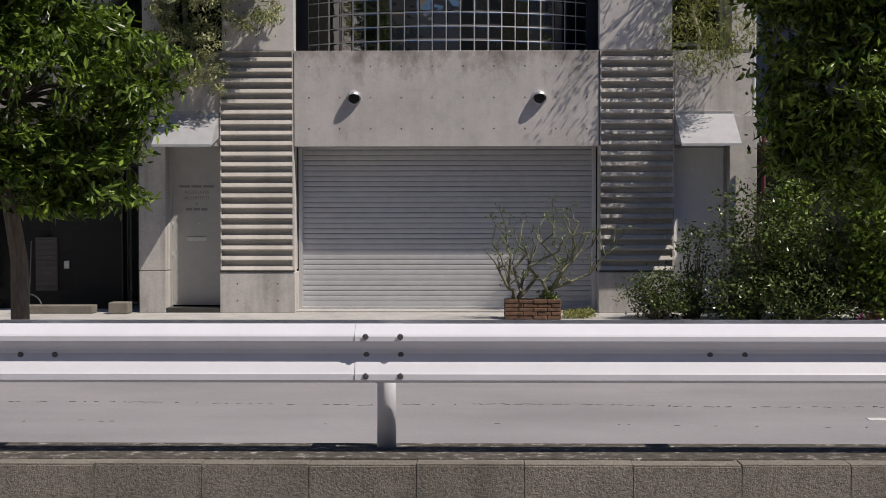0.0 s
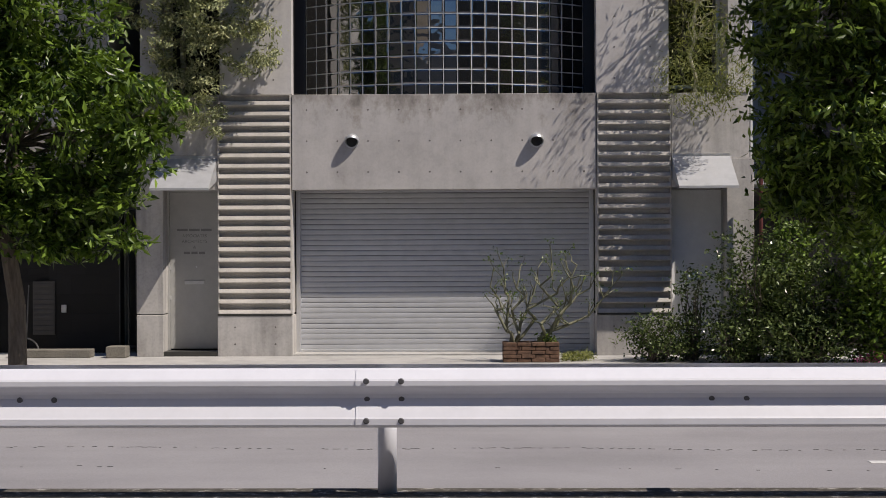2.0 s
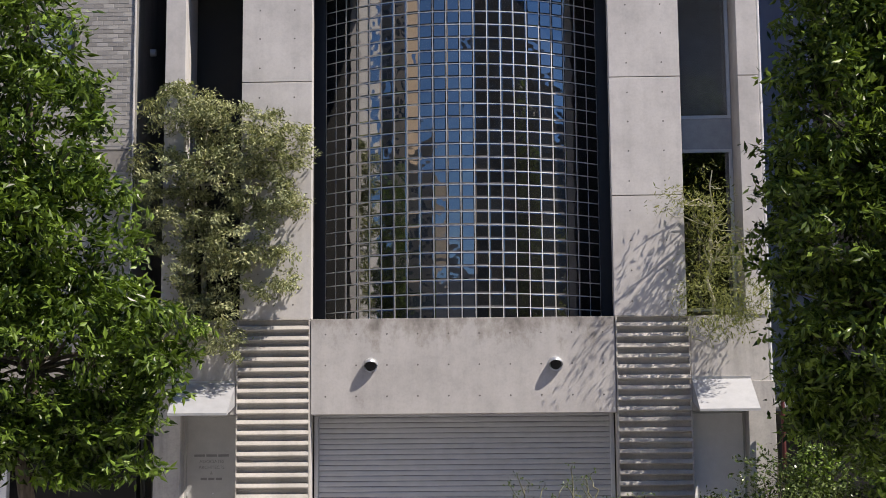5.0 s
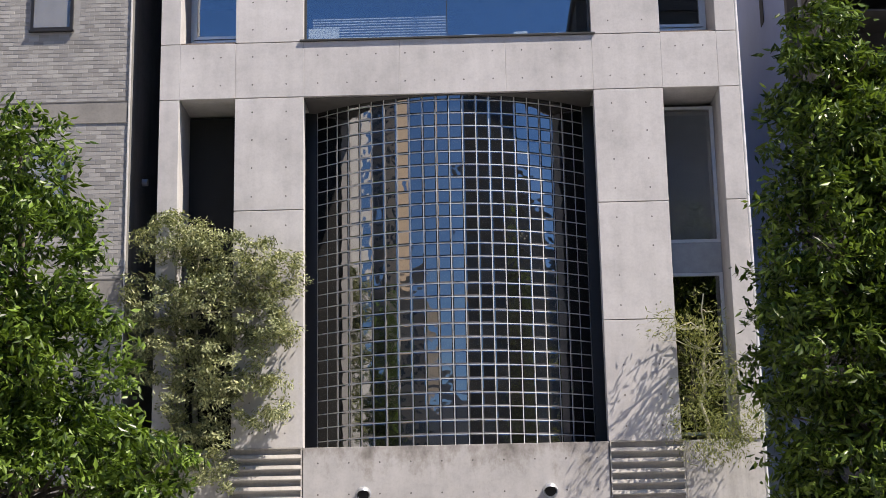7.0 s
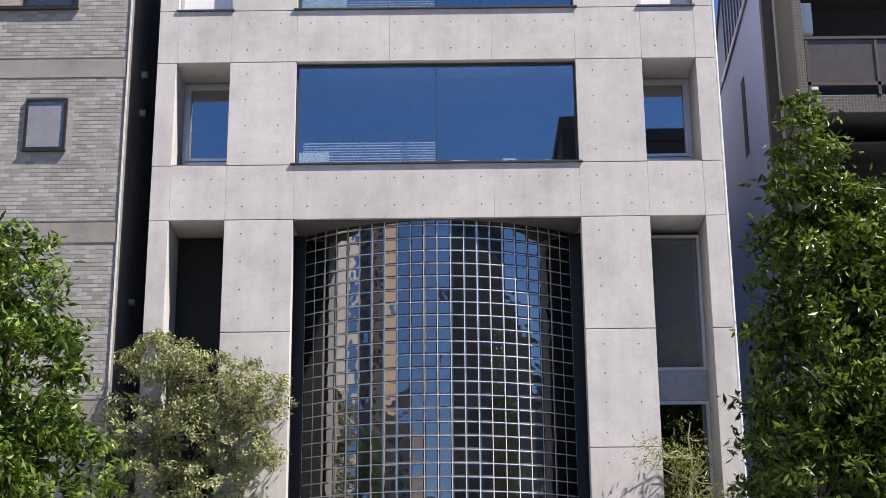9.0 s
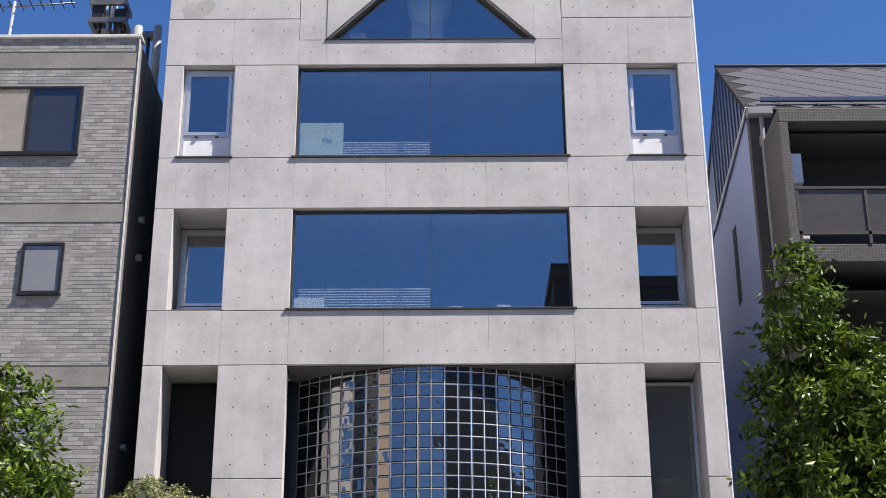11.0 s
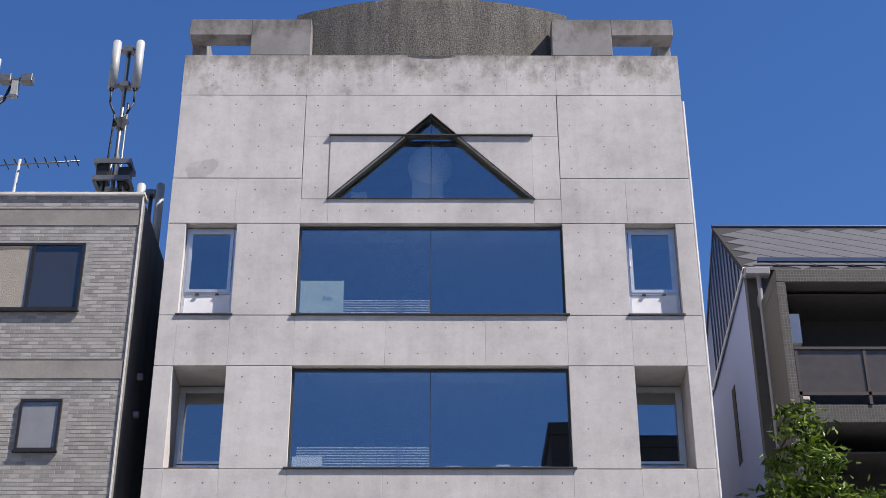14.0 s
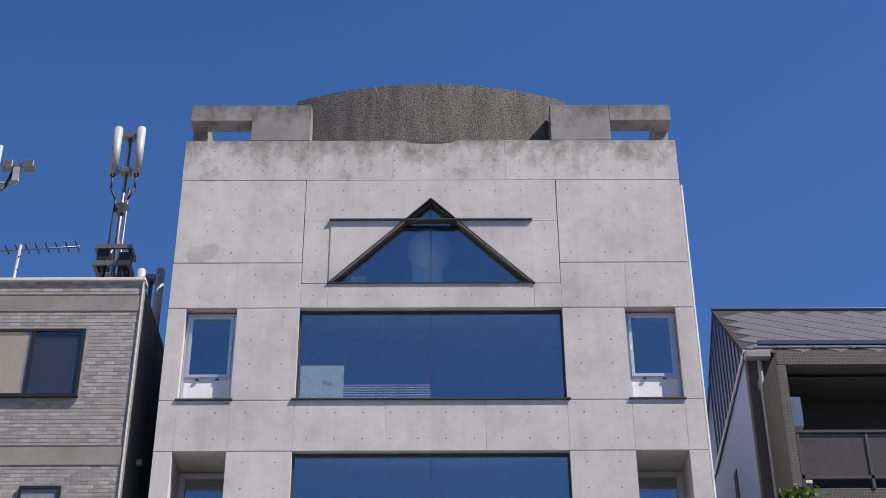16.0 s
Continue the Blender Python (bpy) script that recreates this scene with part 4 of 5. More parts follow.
part("side_wall", B((QX, QX + 0.2, 3.2, 14, 0.0, 15.5)), M_LAV, right, "pale render side wall tinted with blue sky light")
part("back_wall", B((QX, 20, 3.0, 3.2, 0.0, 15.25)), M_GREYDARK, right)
# gable cladding with ribs
poly = [(2.95, 15.42), (5.35, 17.66), (9.0, 14.35), (6.9, 14.7)]
bm = bmesh.new()
f0 = [bm.verts.new((QX - 0.03, y, z)) for y, z in poly]
f1 = [bm.verts.new((QX + 0.2, y, z)) for y, z in poly]
bm.faces.new(f0)
bm.faces.new(f1[::-1])
for i in range(4):
    bm.faces.new((f0[i], f1[i], f1[(i + 1) % 4], f0[(i + 1) % 4]))
bmesh.ops.recalc_face_normals(bm, faces=bm.faces)
gab = part("gable_cladding", bm, M_RIB, right, "dark blue ribbed cladding")
for i in range(12):
    y = 3.15 + i * 0.3
    zl = 15.42 - (y - 2.95) * 0.182
    zt = 15.42 + (y - 2.95) * 0.933 if y < 5.35 else 17.66 - (y - 5.35) * 0.907
    part("rib", B((QX - 0.055, QX - 0.028, y - 0.015, y + 0.015, zl, zt)), M_RIB, gab)
part("trim", cyl(bmesh.new(), (QX - 0.04, 2.93, 15.40), (QX - 0.04, 6.95, 14.68), 0.03), M_ALU, gab)
bm = bmesh.new()
prism(bm, [(2.85, 15.33), (5.35, 17.70), (5.35, 17.6), (2.95, 15.28)], QX - 0.06, 20)
roof = part("roof", bm, plain("dark_roof_felt", (0.010, 0.010, 0.012), 0.9), right, "grey diamond slate roof")
prism_b = bmesh.new()
prism(prism_b, [(5.35, 17.70), (9, 14.4), (9, 14.3), (5.35, 17.6)], QX - 0.06, 20)
part("roof_back", prism_b, M_SLATE, right)
# diamond slates on the front slope
sl = bmesh.new()
d = Vector((0, 2.5, 2.37))
d.normalize()
nrm = Vector((0, -d.z, d.y))
hw, hh = 0.36, 0.30
pts = [(-hw, 0), (0, -hh), (hw, 0), (0, hh)]
lowv = [sl.verts.new((u, *(d * v)[1:])) for u, v in pts]
upv = [sl.verts.new((u * 0.925, *((d * (v * 0.925)) + nrm * 0.018)[1:])) for u, v in pts]
sl.faces.new(upv)
for i in range(4):
    sl.faces.new((lowv[i], lowv[(i + 1) % 4], upv[(i + 1) % 4], upv[i]))
bmesh.ops.recalc_face_normals(sl, faces=sl.faces)
SLATE = mesh_of("slate", sl, M_SLATE)
for r in range(11):
    for c in range(8):
        u = QX + 0.32 + c * 2 * hw + (hw if r % 2 else 0)
        v = 0.32 + r * hh
        if v > 3.2 or u > QX + 5.2:
            continue
        p = Vector((u, 2.85, 15.33)) + d * v
        o = part("slate", SLATE, None, roof)
        o.location = p
part("ridge_cap", cyl(bmesh.new(), (QX - 0.07, 5.35, 17.72), (20, 5.35, 17.72), 0.05), M_RIB, right)
part("snow_guard", B((QX + 0.25, 20, 2.96, 3.03, 15.58, 15.66)), M_RIB, right)
part("gutter", B((QX - 0.06, QX + 0.42, 2.78, 2.98, 15.2, 15.36), bev=0.02), M_GUTTER, right)
part("downpipe", cyl(bmesh.new(), (QX + 0.22, 2.92, 0.1), (QX + 0.22, 2.92, 15.2), 0.045), M_GUTTER, right)
# slit window
sw = part("window", B((QX - 0.012, QX + 0.1, 5.0, 5.3, 12.3, 13.9)), M_DARK, right)
OUT = Matrix.Translation((0.14, -22.3, 1.65)) @ Matrix.Scale(1.0737, 4) @ Matrix.Translation((-0.14, 22.3, -1.65))


def set_back(bm):
    """The balconies stand a little behind the plane they are laid out in."""
    bmesh.ops.transform(bm, matrix=OUT, verts=bm.verts)
    return bm


BX = QX - 0.2
# balcony frames, storey by storey
for k, zt in enumerate((13.80, 10.95, 8.1)):
    zb = zt - 2.85
    if k == 0:
        part("frame_head", set_back(B((BX, 20, 0.0, 2.2, zt - 0.25, zt), bev=0.01)), M_GTILE, right)
    part("frame_side", set_back(B((BX - 0.002, BX + 0.15, 0.0, 2.2, zb + 0.39, zt - 0.254 if k == 0 else zt), bev=0.006)), M_GTILE, right)
    bal = part("balcony", set_back(B((BX + 0.02, 20, 0.05, 2.2, zb + 0.08, zb + 0.39), bev=0.01)), M_GTILE, right, "grey tiled balcony with smoked panels")
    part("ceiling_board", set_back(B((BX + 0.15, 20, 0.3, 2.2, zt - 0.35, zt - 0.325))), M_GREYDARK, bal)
    part("top_rail", set_back(B((BX + 0.152, 20, 0.02, 0.09, zb + 1.36, zb + 1.41), bev=0.006)), M_BROWNRAIL, bal)
    part("bottom_rail", set_back(B((BX + 0.152, 20, 0.03, 0.08, zb + 0.55, zb + 0.61))), M_BROWNRAIL, bal)
    for i in range(5):
        x = BX + 0.19 + 1.12 * i
        part("baluster", set_back(B((x - 0.025, x + 0.025, 0.03, 0.08, zb + 0.39, zb + 1.36))), M_BROWNRAIL, bal)
        o = part("panel", set_back(B((x + 0.03, x + 1.09, 0.05, 0.058, zb + 0.62, zb + 1.35))), M_SMOKE, bal)
    part("window_frame", set_back(ring(BX + 0.8, BX + 3.4, zb + 0.4, zt - 0.8, 2.1, 2.2, 0.05)), M_BLACKFRAME, bal)
    o = part("pane", set_back(B((BX + 0.85, BX + 3.35, 2.14, 2.15, zb + 0.35, zt - 0.85))), M_PANE_DARK, bal)
    part("backing", set_back(B((BX + 0.86, BX + 3.34, 2.17, 2.19, zb + 0.36, zt - 0.86))), M_DARK, bal)
for z0, n in ((12.58, "air conditioner hung on the balcony wall"), (11.36, "air conditioner standing on the balcony")):
    ac = thing("air_conditioner", "white " + n, "air conditioner")
    part("case", set_back(B((BX + 0.16, BX + 0.41, 0.35, 1.1, z0, z0 + 0.55), bev=0.015, seg=2)), M_WHITE, ac)
    part("fan_grille", set_back(cyl(bmesh.new(), (BX + 0.415, 0.73, z0 + 0.28), (BX + 0.42, 0.73, z0 + 0.28), 0.2, n=20)), M_GREYMETAL, ac)
# low annexe with a pale eave and the red board, between the houses
anx = thing("garden_annexe", "low dim annexe with a pale metal eave behind trees", "building")
part("wall", B((4.62, 9.0, 1.2, 1.4, 0, 2.5)), M_GREYDARK, anx)
part("eave", B((4.6, 9.0, 0.4, 1.5, 2.52, 2.62), bev=0.01), M_CANOPY, anx)
part("opening", B((4.75, 5.6, 1.17, 1.2, 0.2, 2.3)), M_DARK, anx)
M_RED = plain("faded_red_paint", (0.40, 0.05, 0.04), 0.6)
M_REDDARK = plain("dark_red_paint", (0.09, 0.018, 0.016), 0.6)
rp = thing("red_post", "red painted sign post among the shrubs", "post")
part("pole", cyl(bmesh.new(), (4.62, -0.25, 0), (4.62, -0.25, 2.6), 0.03), M_REDDARK, rp)
rb = thing("red_board", "faded red board seen between leaves", "sign")
part("board", B((6.05, 7.0, -1.5, -1.47, 1.85, 2.6), bev=0.01), M_RED, rb)
part("leg", B((6.5, 6.56, -1.47, -1.42, 0.0, 2.5)), M_RED, rb)


# ---- houses across the street, behind the camera ----
def facade_mat(name, c):
    return plain(name, c, 0.8, 0, 0.1, 0.4)


def far_house(x0, x1, y0, y1, h, mat, cols, label, wide=0.32):
    t = thing("street_building", label, "building")
    part("wall", B((x0, x1, y0, y1, -0.05, h)), mat, t)
    part("parapet", B((x0 - 0.1, x1 + 0.1, y0 - 0.1, y1 + 0.1, h, h + 0.5)), mat, t)
    wd = (x1 - x0) / cols
    n = int(h / 3.1)
    bm = B((-wd * wide, wd * wide, -0.02, 0.06, 0, 1.6))
    wm = mesh_of("window", bm, M_WIN_FAR)
    for r in range(n):
        for c in range(cols):
            o = part("window", wm, None, t)
            o.location = (x0 + (c + 0.5) * wd, y1, 1.0 + r * 3.1)


M_WIN_FAR = plain("far_window_glass", (0.04, 0.045, 0.05), 0.08)
far_house(4.6, 27.5, -52, -33, 24.4, facade_mat("dark_brown_cladding", (0.035, 0.032, 0.032)), 8, "dark brown office block across the street")
far_house(28.2, 78, -50, -33, 19.6, facade_mat("dark_grey_office_far", (0.05, 0.05, 0.052)), 14, "dark grey office across the street")
far_house(-9.3, 3.6, -50, -33, 8.6, facade_mat("grey_plaster_far", (0.30, 0.29, 0.28)), 5, "grey low house across the street")
far_house(-19.4, -9.7, -48, -33, 13.8, facade_mat("brown_plaster_far", (0.27, 0.23, 0.18)), 4, "brown house across the street")
far_house(-25.2, -19.8, -42, -33, 44, facade_mat("tan_tile_far", (0.60, 0.46, 0.32)), 2, "tall tan apartment tower across the street", 0.16)
far_house(-33.0, -25.6, -46, -33.4, 46, facade_mat("dark_tower_far", (0.14, 0.125, 0.11)), 3, "tall dark tower across the street")
far_house(-92, -70, -58, -30, 46, facade_mat("white_plaster_far", (0.66, 0.63, 0.58)), 5, "white apartment block across the street", 0.2)
solo("far_pavement", B((-60, 60, -60, -26.5, -0.3, -0.003)), M_PAVE, "pale concrete pavement across the street", "pavement", "structure")


# ---- plants ----
def leaf_mat(name, dark, light, rough=0.5, trans=0.25):
    m = Mat(name, rough, spec=0.28)
    v = m.world_coords()
    r = m.random(island=True)
    c = m.ramp(r, [(0.0, dark), (0.55, tuple((a + b) / 2 for a, b in zip(dark, light))), (1.0, light)])
    c = m.mix(c, m.ramp(m.noise(v, 1.6, 3), [(0.35, (0.75, 0.8, 0.75)), (0.65, (1.1, 1.08, 1.0))]), 0.8, "MULTIPLY")
    m.color(c)
    t, x = m.n.new("ShaderNodeBsdfTranslucent"), m.n.new("ShaderNodeMixShader")
    m.l.new(m.mix(c, (1.3, 1.35, 0.6), 1.0, "MULTIPLY"), t.inputs[0])
    x.inputs[0].default_value = trans
    m.l.new(m.p.outputs[0], x.inputs[1])
    m.l.new(t.outputs[0], x.inputs[2])
    m.l.new(x.outputs[0], m.n["Material Output"].inputs[0])
    return m.m


def bark_mat(name, c):
    m = Mat(name, 0.9, spec=0.2)
    n = m.noise(m.world_coords((9, 9, 1.6)), 3, 5)
    m.color(m.ramp(n, [(0.3, g3(0.6, c)), (0.7, g3(1.25, c))])).bump(n, 0.6, 0.02)
    return m.m


M_BARK = bark_mat("tree_bark", (0.12, 0.10, 0.08))
M_TWIG = bark_mat("pale_twig", (0.42, 0.40, 0.32))
M_LEAF_L = leaf_mat("street_tree_leaf", (0.010, 0.028, 0.005), (0.19, 0.285, 0.045), 0.36, 0.22)
M_LEAF_R = leaf_mat("shaded_tree_leaf", (0.009, 0.026, 0.005), (0.19, 0.27, 0.045), 0.36, 0.2)
M_LEAF_O = leaf_mat("olive_leaf", (0.08, 0.10, 0.045), (0.50, 0.51, 0.29), 0.45, 0.13)
M_LEAF_S = leaf_mat("shrub_leaf", (0.008, 0.018, 0.006), (0.16, 0.21, 0.075), 0.25, 0.1)
M_LEAF_B = leaf_mat("narrow_bush_leaf", (0.09, 0.11, 0.035), (0.31, 0.32, 0.12))
M_PINK = plain("pink_petal", (0.70, 0.10, 0.32), 0.6)


def leaves(name, centres, per, spread, length, width, mat, parent, rng, droop=0.4, kind="stuff"):
    """Small folded leaves scattered round clump centres, as one mesh."""
    c = np.repeat(np.asarray(centres), per, axis=0)
    n = len(c)
    way = rng.normal(0, 1, (len(centres), 3)) * np.array((1, 1, 0.35))
    way /= np.linalg.norm(way, axis=1, keepdims=True)
    up = rng.normal(0, 0.45, (len(centres), 3)) + np.array((0, 0, 1.0))
    way, up = np.repeat(way, per, axis=0), np.repeat(up, per, axis=0)
    p = c + rng.normal(0, spread, (n, 3)) * np.array((1, 1, 0.55)) + way * rng.uniform(-1, 1.6, (n, 1)) * spread
    a = way * 0.8 + rng.normal(0, 0.62, (n, 3))
    a[:, 2] -= droop
    a /= np.linalg.norm(a, axis=1, keepdims=True)
    b = np.cross(a, rng.normal(0, 0.45, (n, 3)) + up)
    b /= np.linalg.norm(b, axis=1, keepdims=True) + 1e-9
    nn = np.cross(a, b)
    ln = length * rng.uniform(0.65, 1.25, (n, 1))
    wd = width * rng.uniform(0.7, 1.2, (n, 1))
    v = np.stack([p, p + a * ln * 0.45 + b * wd * 0.5 + nn * wd * 0.16, p + a * ln, p + a * ln * 0.45 - b * wd * 0.5 + nn * wd * 0.16], 1).reshape(-1, 3)
    i = np.arange(n)[:, None] * 4
    f = np.concatenate([i + (0, 1, 2), i + (0, 2, 3)], 1).reshape(-1, 3)
    me = bpy.data.meshes.new(name)
    me.from_pydata(v.tolist(), [], f.tolist())
    me.materials.append(mat)
    ob = part(name, me, None, parent)
    return tagged(ob, kind=kind) if kind else ob


def limb(bm, a, b, r0, r1, rng, bend=0.12, seg=4):
    a, b = Vector(a), Vector(b)
    pts = [a]
    for i in range(1, seg):
        k = i / seg
        pts.append(a.lerp(b, k) + Vector(rng.normal(0, bend * (b - a).length * 0.35, 3)) * math.sin(math.pi * k))
    pts.append(b)
    for i in range(seg):
        cyl(bm, pts[i], pts[i + 1], r0 + (r1 - r0) * i / seg, r0 + (r1 - r0) * (i + 1) / seg, 8 if r0 > 0.02 else 5, False)
    return pts


def fill(lobes, n, rng, inner=0.45):
    """Points inside ellipsoids, denser towards their skins."""
    out = []
    vol = np.array([l[3] * l[4] * l[5] for l in lobes]) ** 0.75
    for l, k in zip(lobes, (n * vol / vol.sum()).astype(int)):
        d = rng.normal(0, 1, (k, 3))
        d /= np.linalg.norm(d, axis=1, keepdims=True)
        r = inner + (1 - inner) * rng.uniform(0, 1, (k, 1)) ** 0.6
        out.append(np.array(l[:3]) + d * r * np.array(l[3:]))
    return np.concatenate(out)


def tree(label, base, r, top, lobes, clumps, per, spread, ll, lw, leafm, seed, limbs=26, barkm=None, name="tree", cat="tree"):
    rng = np.random.default_rng(seed)
    t = thing(name, label, cat)
    bm = bmesh.new()
    pts = limb(bm, base, top, r, r * 0.25, rng, 0.06, 8)
    cs = fill(lobes, clumps, rng)
    trunk = part("trunk", bm, barkm or M_BARK, t, smooth=True)
    for c in cs[rng.choice(len(cs), limbs, replace=False)]:
        cand = [p for p in pts[3:] if p.z < c[2] + 0.1]
        if not cand:
            continue
        bm = bmesh.new()
        limb(bm, min(cand, key=lambda p: (p - Vector(c)).length), c, r * 0.28, 0.006, rng, 0.15, 5)
        part("limb", bm, barkm or M_BARK, t, smooth=True)
    leaves("crown", cs, per, spread, ll, lw, leafm, t, rng, kind="")
    return t


TREE_Y, NEAR = -5.0, 0.896


def nearer(x, z):
    """Crowns laid out in the plane y = -3, brought to the row of trees by the kerb."""
    return 0.15 + (x - 0.15) * NEAR, 1.65 + (z - 1.65) * NEAR


def lobes_at(lobes):
    return [(*((nearer(x, z)[0], TREE_Y + (y + 3) * NEAR, nearer(x, z)[1])), a * NEAR, b * NEAR, c * NEAR) for x, y, z, a, b, c in lobes]


tree("street tree with a full bright green crown", (-4.84, TREE_Y, 0.0), 0.11, (-5.1, TREE_Y, 7.2),
     lobes_at([(-5.3, -3.0, 3.2, 1.55, 1.4, 1.3), (-5.5, -3.0, 4.7, 1.45, 1.4, 1.3), (-5.6, -3.0, 6.0, 1.25, 1.2, 1.3), (-5.75, -3.0, 7.2, 0.85, 0.85, 1.1),
      (-6.6, -3.0, 4.2, 1.3, 1.3, 1.7), (-4.75, -3.1, 2.2, 0.6, 0.7, 0.65), (-6.1, -2.8, 2.3, 0.9, 0.8, 0.6), (-5.4, -3.2, 2.0, 0.7, 0.6, 0.5), (-4.45, -3.3, 1.85, 0.35, 0.4, 0.35), (-4.75, -3.3, 1.6, 0.45, 0.4, 0.3), (-4.15, -3.3, 1.75, 0.32, 0.35, 0.28), (-6.6, -3.0, 1.9, 0.8, 0.7, 0.5), (-7.4, -3.0, 5.0, 1.2, 1.3, 2.2), (-4.05, -3.2, 3.3, 0.75, 0.8, 0.8), (-4.05, -3.3, 2.35, 0.4, 0.45, 0.4), (-5.2, -3.7, 2.2, 0.6, 0.4, 0.4)]),
     1300, 36, 0.085, 0.135, 0.055, M_LEAF_L, 11, 60)
tree("street tree with a tall dense green crown", (5.4, TREE_Y, 0.0), 0.10, (4.6, TREE_Y, 8.5),
     lobes_at([(5.1, -3.0, 8.9, 0.5, 0.55, 1.15), (5.2, -3.0, 7.6, 0.95, 0.95, 1.2), (5.75, -3.0, 7.6, 0.8, 0.8, 1.3), (5.2, -3.0, 6.0, 1.25, 1.2, 1.4), (5.1, -3.0, 4.6, 1.35, 1.2, 1.3),
      (5.2, -3.0, 3.3, 1.2, 1.1, 1.0), (6.0, -3.0, 5.2, 1.0, 1.1, 2.0), (6.0, -3.0, 2.7, 0.9, 0.9, 1.0), (5.2, -2.8, 2.3, 0.95, 0.7, 0.7), (4.75, -2.6, 2.6, 0.6, 0.6, 0.5)]),
     1500, 36, 0.085, 0.135, 0.052, M_LEAF_R, 12, 60)
tree("grey-green olive tree growing from the ledge", (-3.95, 0.35, 3.85), 0.05, (-3.85, -0.2, 7.1),
     [(-4.2, -0.25, 7.0, 0.5, 0.5, 0.55), (-3.75, -0.3, 6.85, 0.42, 0.45, 0.5), (-3.15, -0.35, 6.55, 0.55, 0.5, 0.55), (-2.65, -0.4, 6.4, 0.45, 0.45, 0.6), (-4.45, -0.25, 6.1, 0.5, 0.5, 0.6),
      (-3.6, -0.35, 6.0, 0.6, 0.5, 0.5), (-2.7, -0.4, 5.7, 0.45, 0.45, 0.5), (-4.2, -0.25, 5.3, 0.6, 0.5, 0.6), (-3.3, -0.35, 5.1, 0.65, 0.55, 0.65), (-2.85, -0.3, 4.6, 0.42, 0.4, 0.5),
      (-3.8, -0.3, 4.4, 0.6, 0.5, 0.55), (-4.15, -0.35, 3.75, 0.42, 0.4, 0.5), (-3.5, -0.4, 3.6, 0.35, 0.3, 0.4)],
     620, 60, 0.06, 0.075, 0.026, M_LEAF_O, 13, 40, M_TWIG, "olive_tree")
tree("sparse narrow-leaved shrub hanging from the ledge", (3.75, 0.3, 3.85), 0.03, (3.72, -0.25, 6.0),
     [(3.8, -0.5, 4.2, 0.55, 0.5, 0.6), (3.75, -0.6, 3.8, 0.5, 0.4, 0.4), (3.8, -0.35, 4.9, 0.42, 0.45, 0.5), (3.65, -0.25, 5.5, 0.28, 0.35, 0.6), (3.2, -0.5, 5.5, 0.4, 0.35, 0.25), (3.4, -0.7, 4.0, 0.4, 0.4, 0.35), (4.1, -0.6, 4.05, 0.4, 0.4, 0.35)],
     300, 15, 0.09, 0.085, 0.018, M_LEAF_B, 14, 90, M_TWIG, "ledge_shrub", "shrub")


def shrub(label, x, y, rx, ry, h, clumps, per, ll, lw, leafm, seed, limbs=24):
    rng = np.random.default_rng(seed)
    t = thing("shrub", label, "shrub", "shrubs beside the door")
    cs = fill([(x, y, h * 0.55, rx, ry, h * 0.45), (x, y, h * 0.25, rx * 0.9, ry * 0.9, h * 0.24)], clumps, rng, 0.3)
    for c in cs[rng.choice(len(cs), limbs, replace=False)]:
        bm = bmesh.new()
        limb(bm, (x + rng.normal(0, 0.08), y + rng.normal(0, 0.08), 0.0), c, 0.014, 0.004, rng, 0.1, 4)
        part("stem", bm, M_BARK, t, smooth=True)
    leaves("foliage", cs, per, 0.075, ll, lw, leafm, t, rng, 0.1, kind="")
    return t


shrub("low rounded shrub with small pale-edged leaves", 3.0, -1.2, 0.46, 0.4, 0.72, 240, 12, 0.06, 0.03, M_LEAF_S, 21, 30)
shrub("thin upright shrub with sparse dark leaves", 3.5, -1.0, 0.26, 0.3, 1.5, 110, 10, 0.065, 0.034, M_LEAF_S, 22)
shrub("tall dark green shrub with small glossy leaves", 4.25, -1.3, 0.58, 0.5, 1.98, 330, 12, 0.07, 0.038, M_LEAF_S, 23, 40)
shrub("broad dark green shrub with small glossy leaves", 5.05, -1.4, 0.7, 0.55, 1.7, 430, 12, 0.07, 0.038, M_LEAF_S, 24, 40)
shrub("dense green shrub at the planting's end", 5.95, -1.8, 0.75, 0.55, 2.2, 520, 13, 0.11, 0.05, M_LEAF_L, 25)
shrub("low leafy shrub in front of the planting", 3.95, -1.6, 0.4, 0.3, 0.62, 150, 11, 0.065, 0.034, M_LEAF_S, 26)
shrub("bright yellow-green shrub behind the planting", 4.95, -0.6, 0.5, 0.4, 2.1, 260, 13, 0.10, 0.05, M_LEAF_L, 27)
shrub("low dark shrub closing the planting", 5.0, -1.9, 0.8, 0.35, 0.75, 260, 12, 0.07, 0.036, M_LEAF_S, 28)
fl = thing("pink_flowers", "cluster of small pink flowers at the planting's edge", "flowers")
rng = np.random.default_rng(31)
leaves("petals", np.array((5.85, -1.95, 0.1)) + rng.normal(0, 1, (60, 3)) * (0.16, 0.08, 0.04), 8, 0.02, 0.03, 0.025, M_PINK, fl, rng, kind="")
leaves("foliage", np.array((5.85, -1.95, 0.04)) + rng.normal(0, 1, (60, 3)) * (0.2, 0.1, 0.03), 8, 0.04, 0.05, 0.025, M_LEAF_S, fl, rng, kind="")

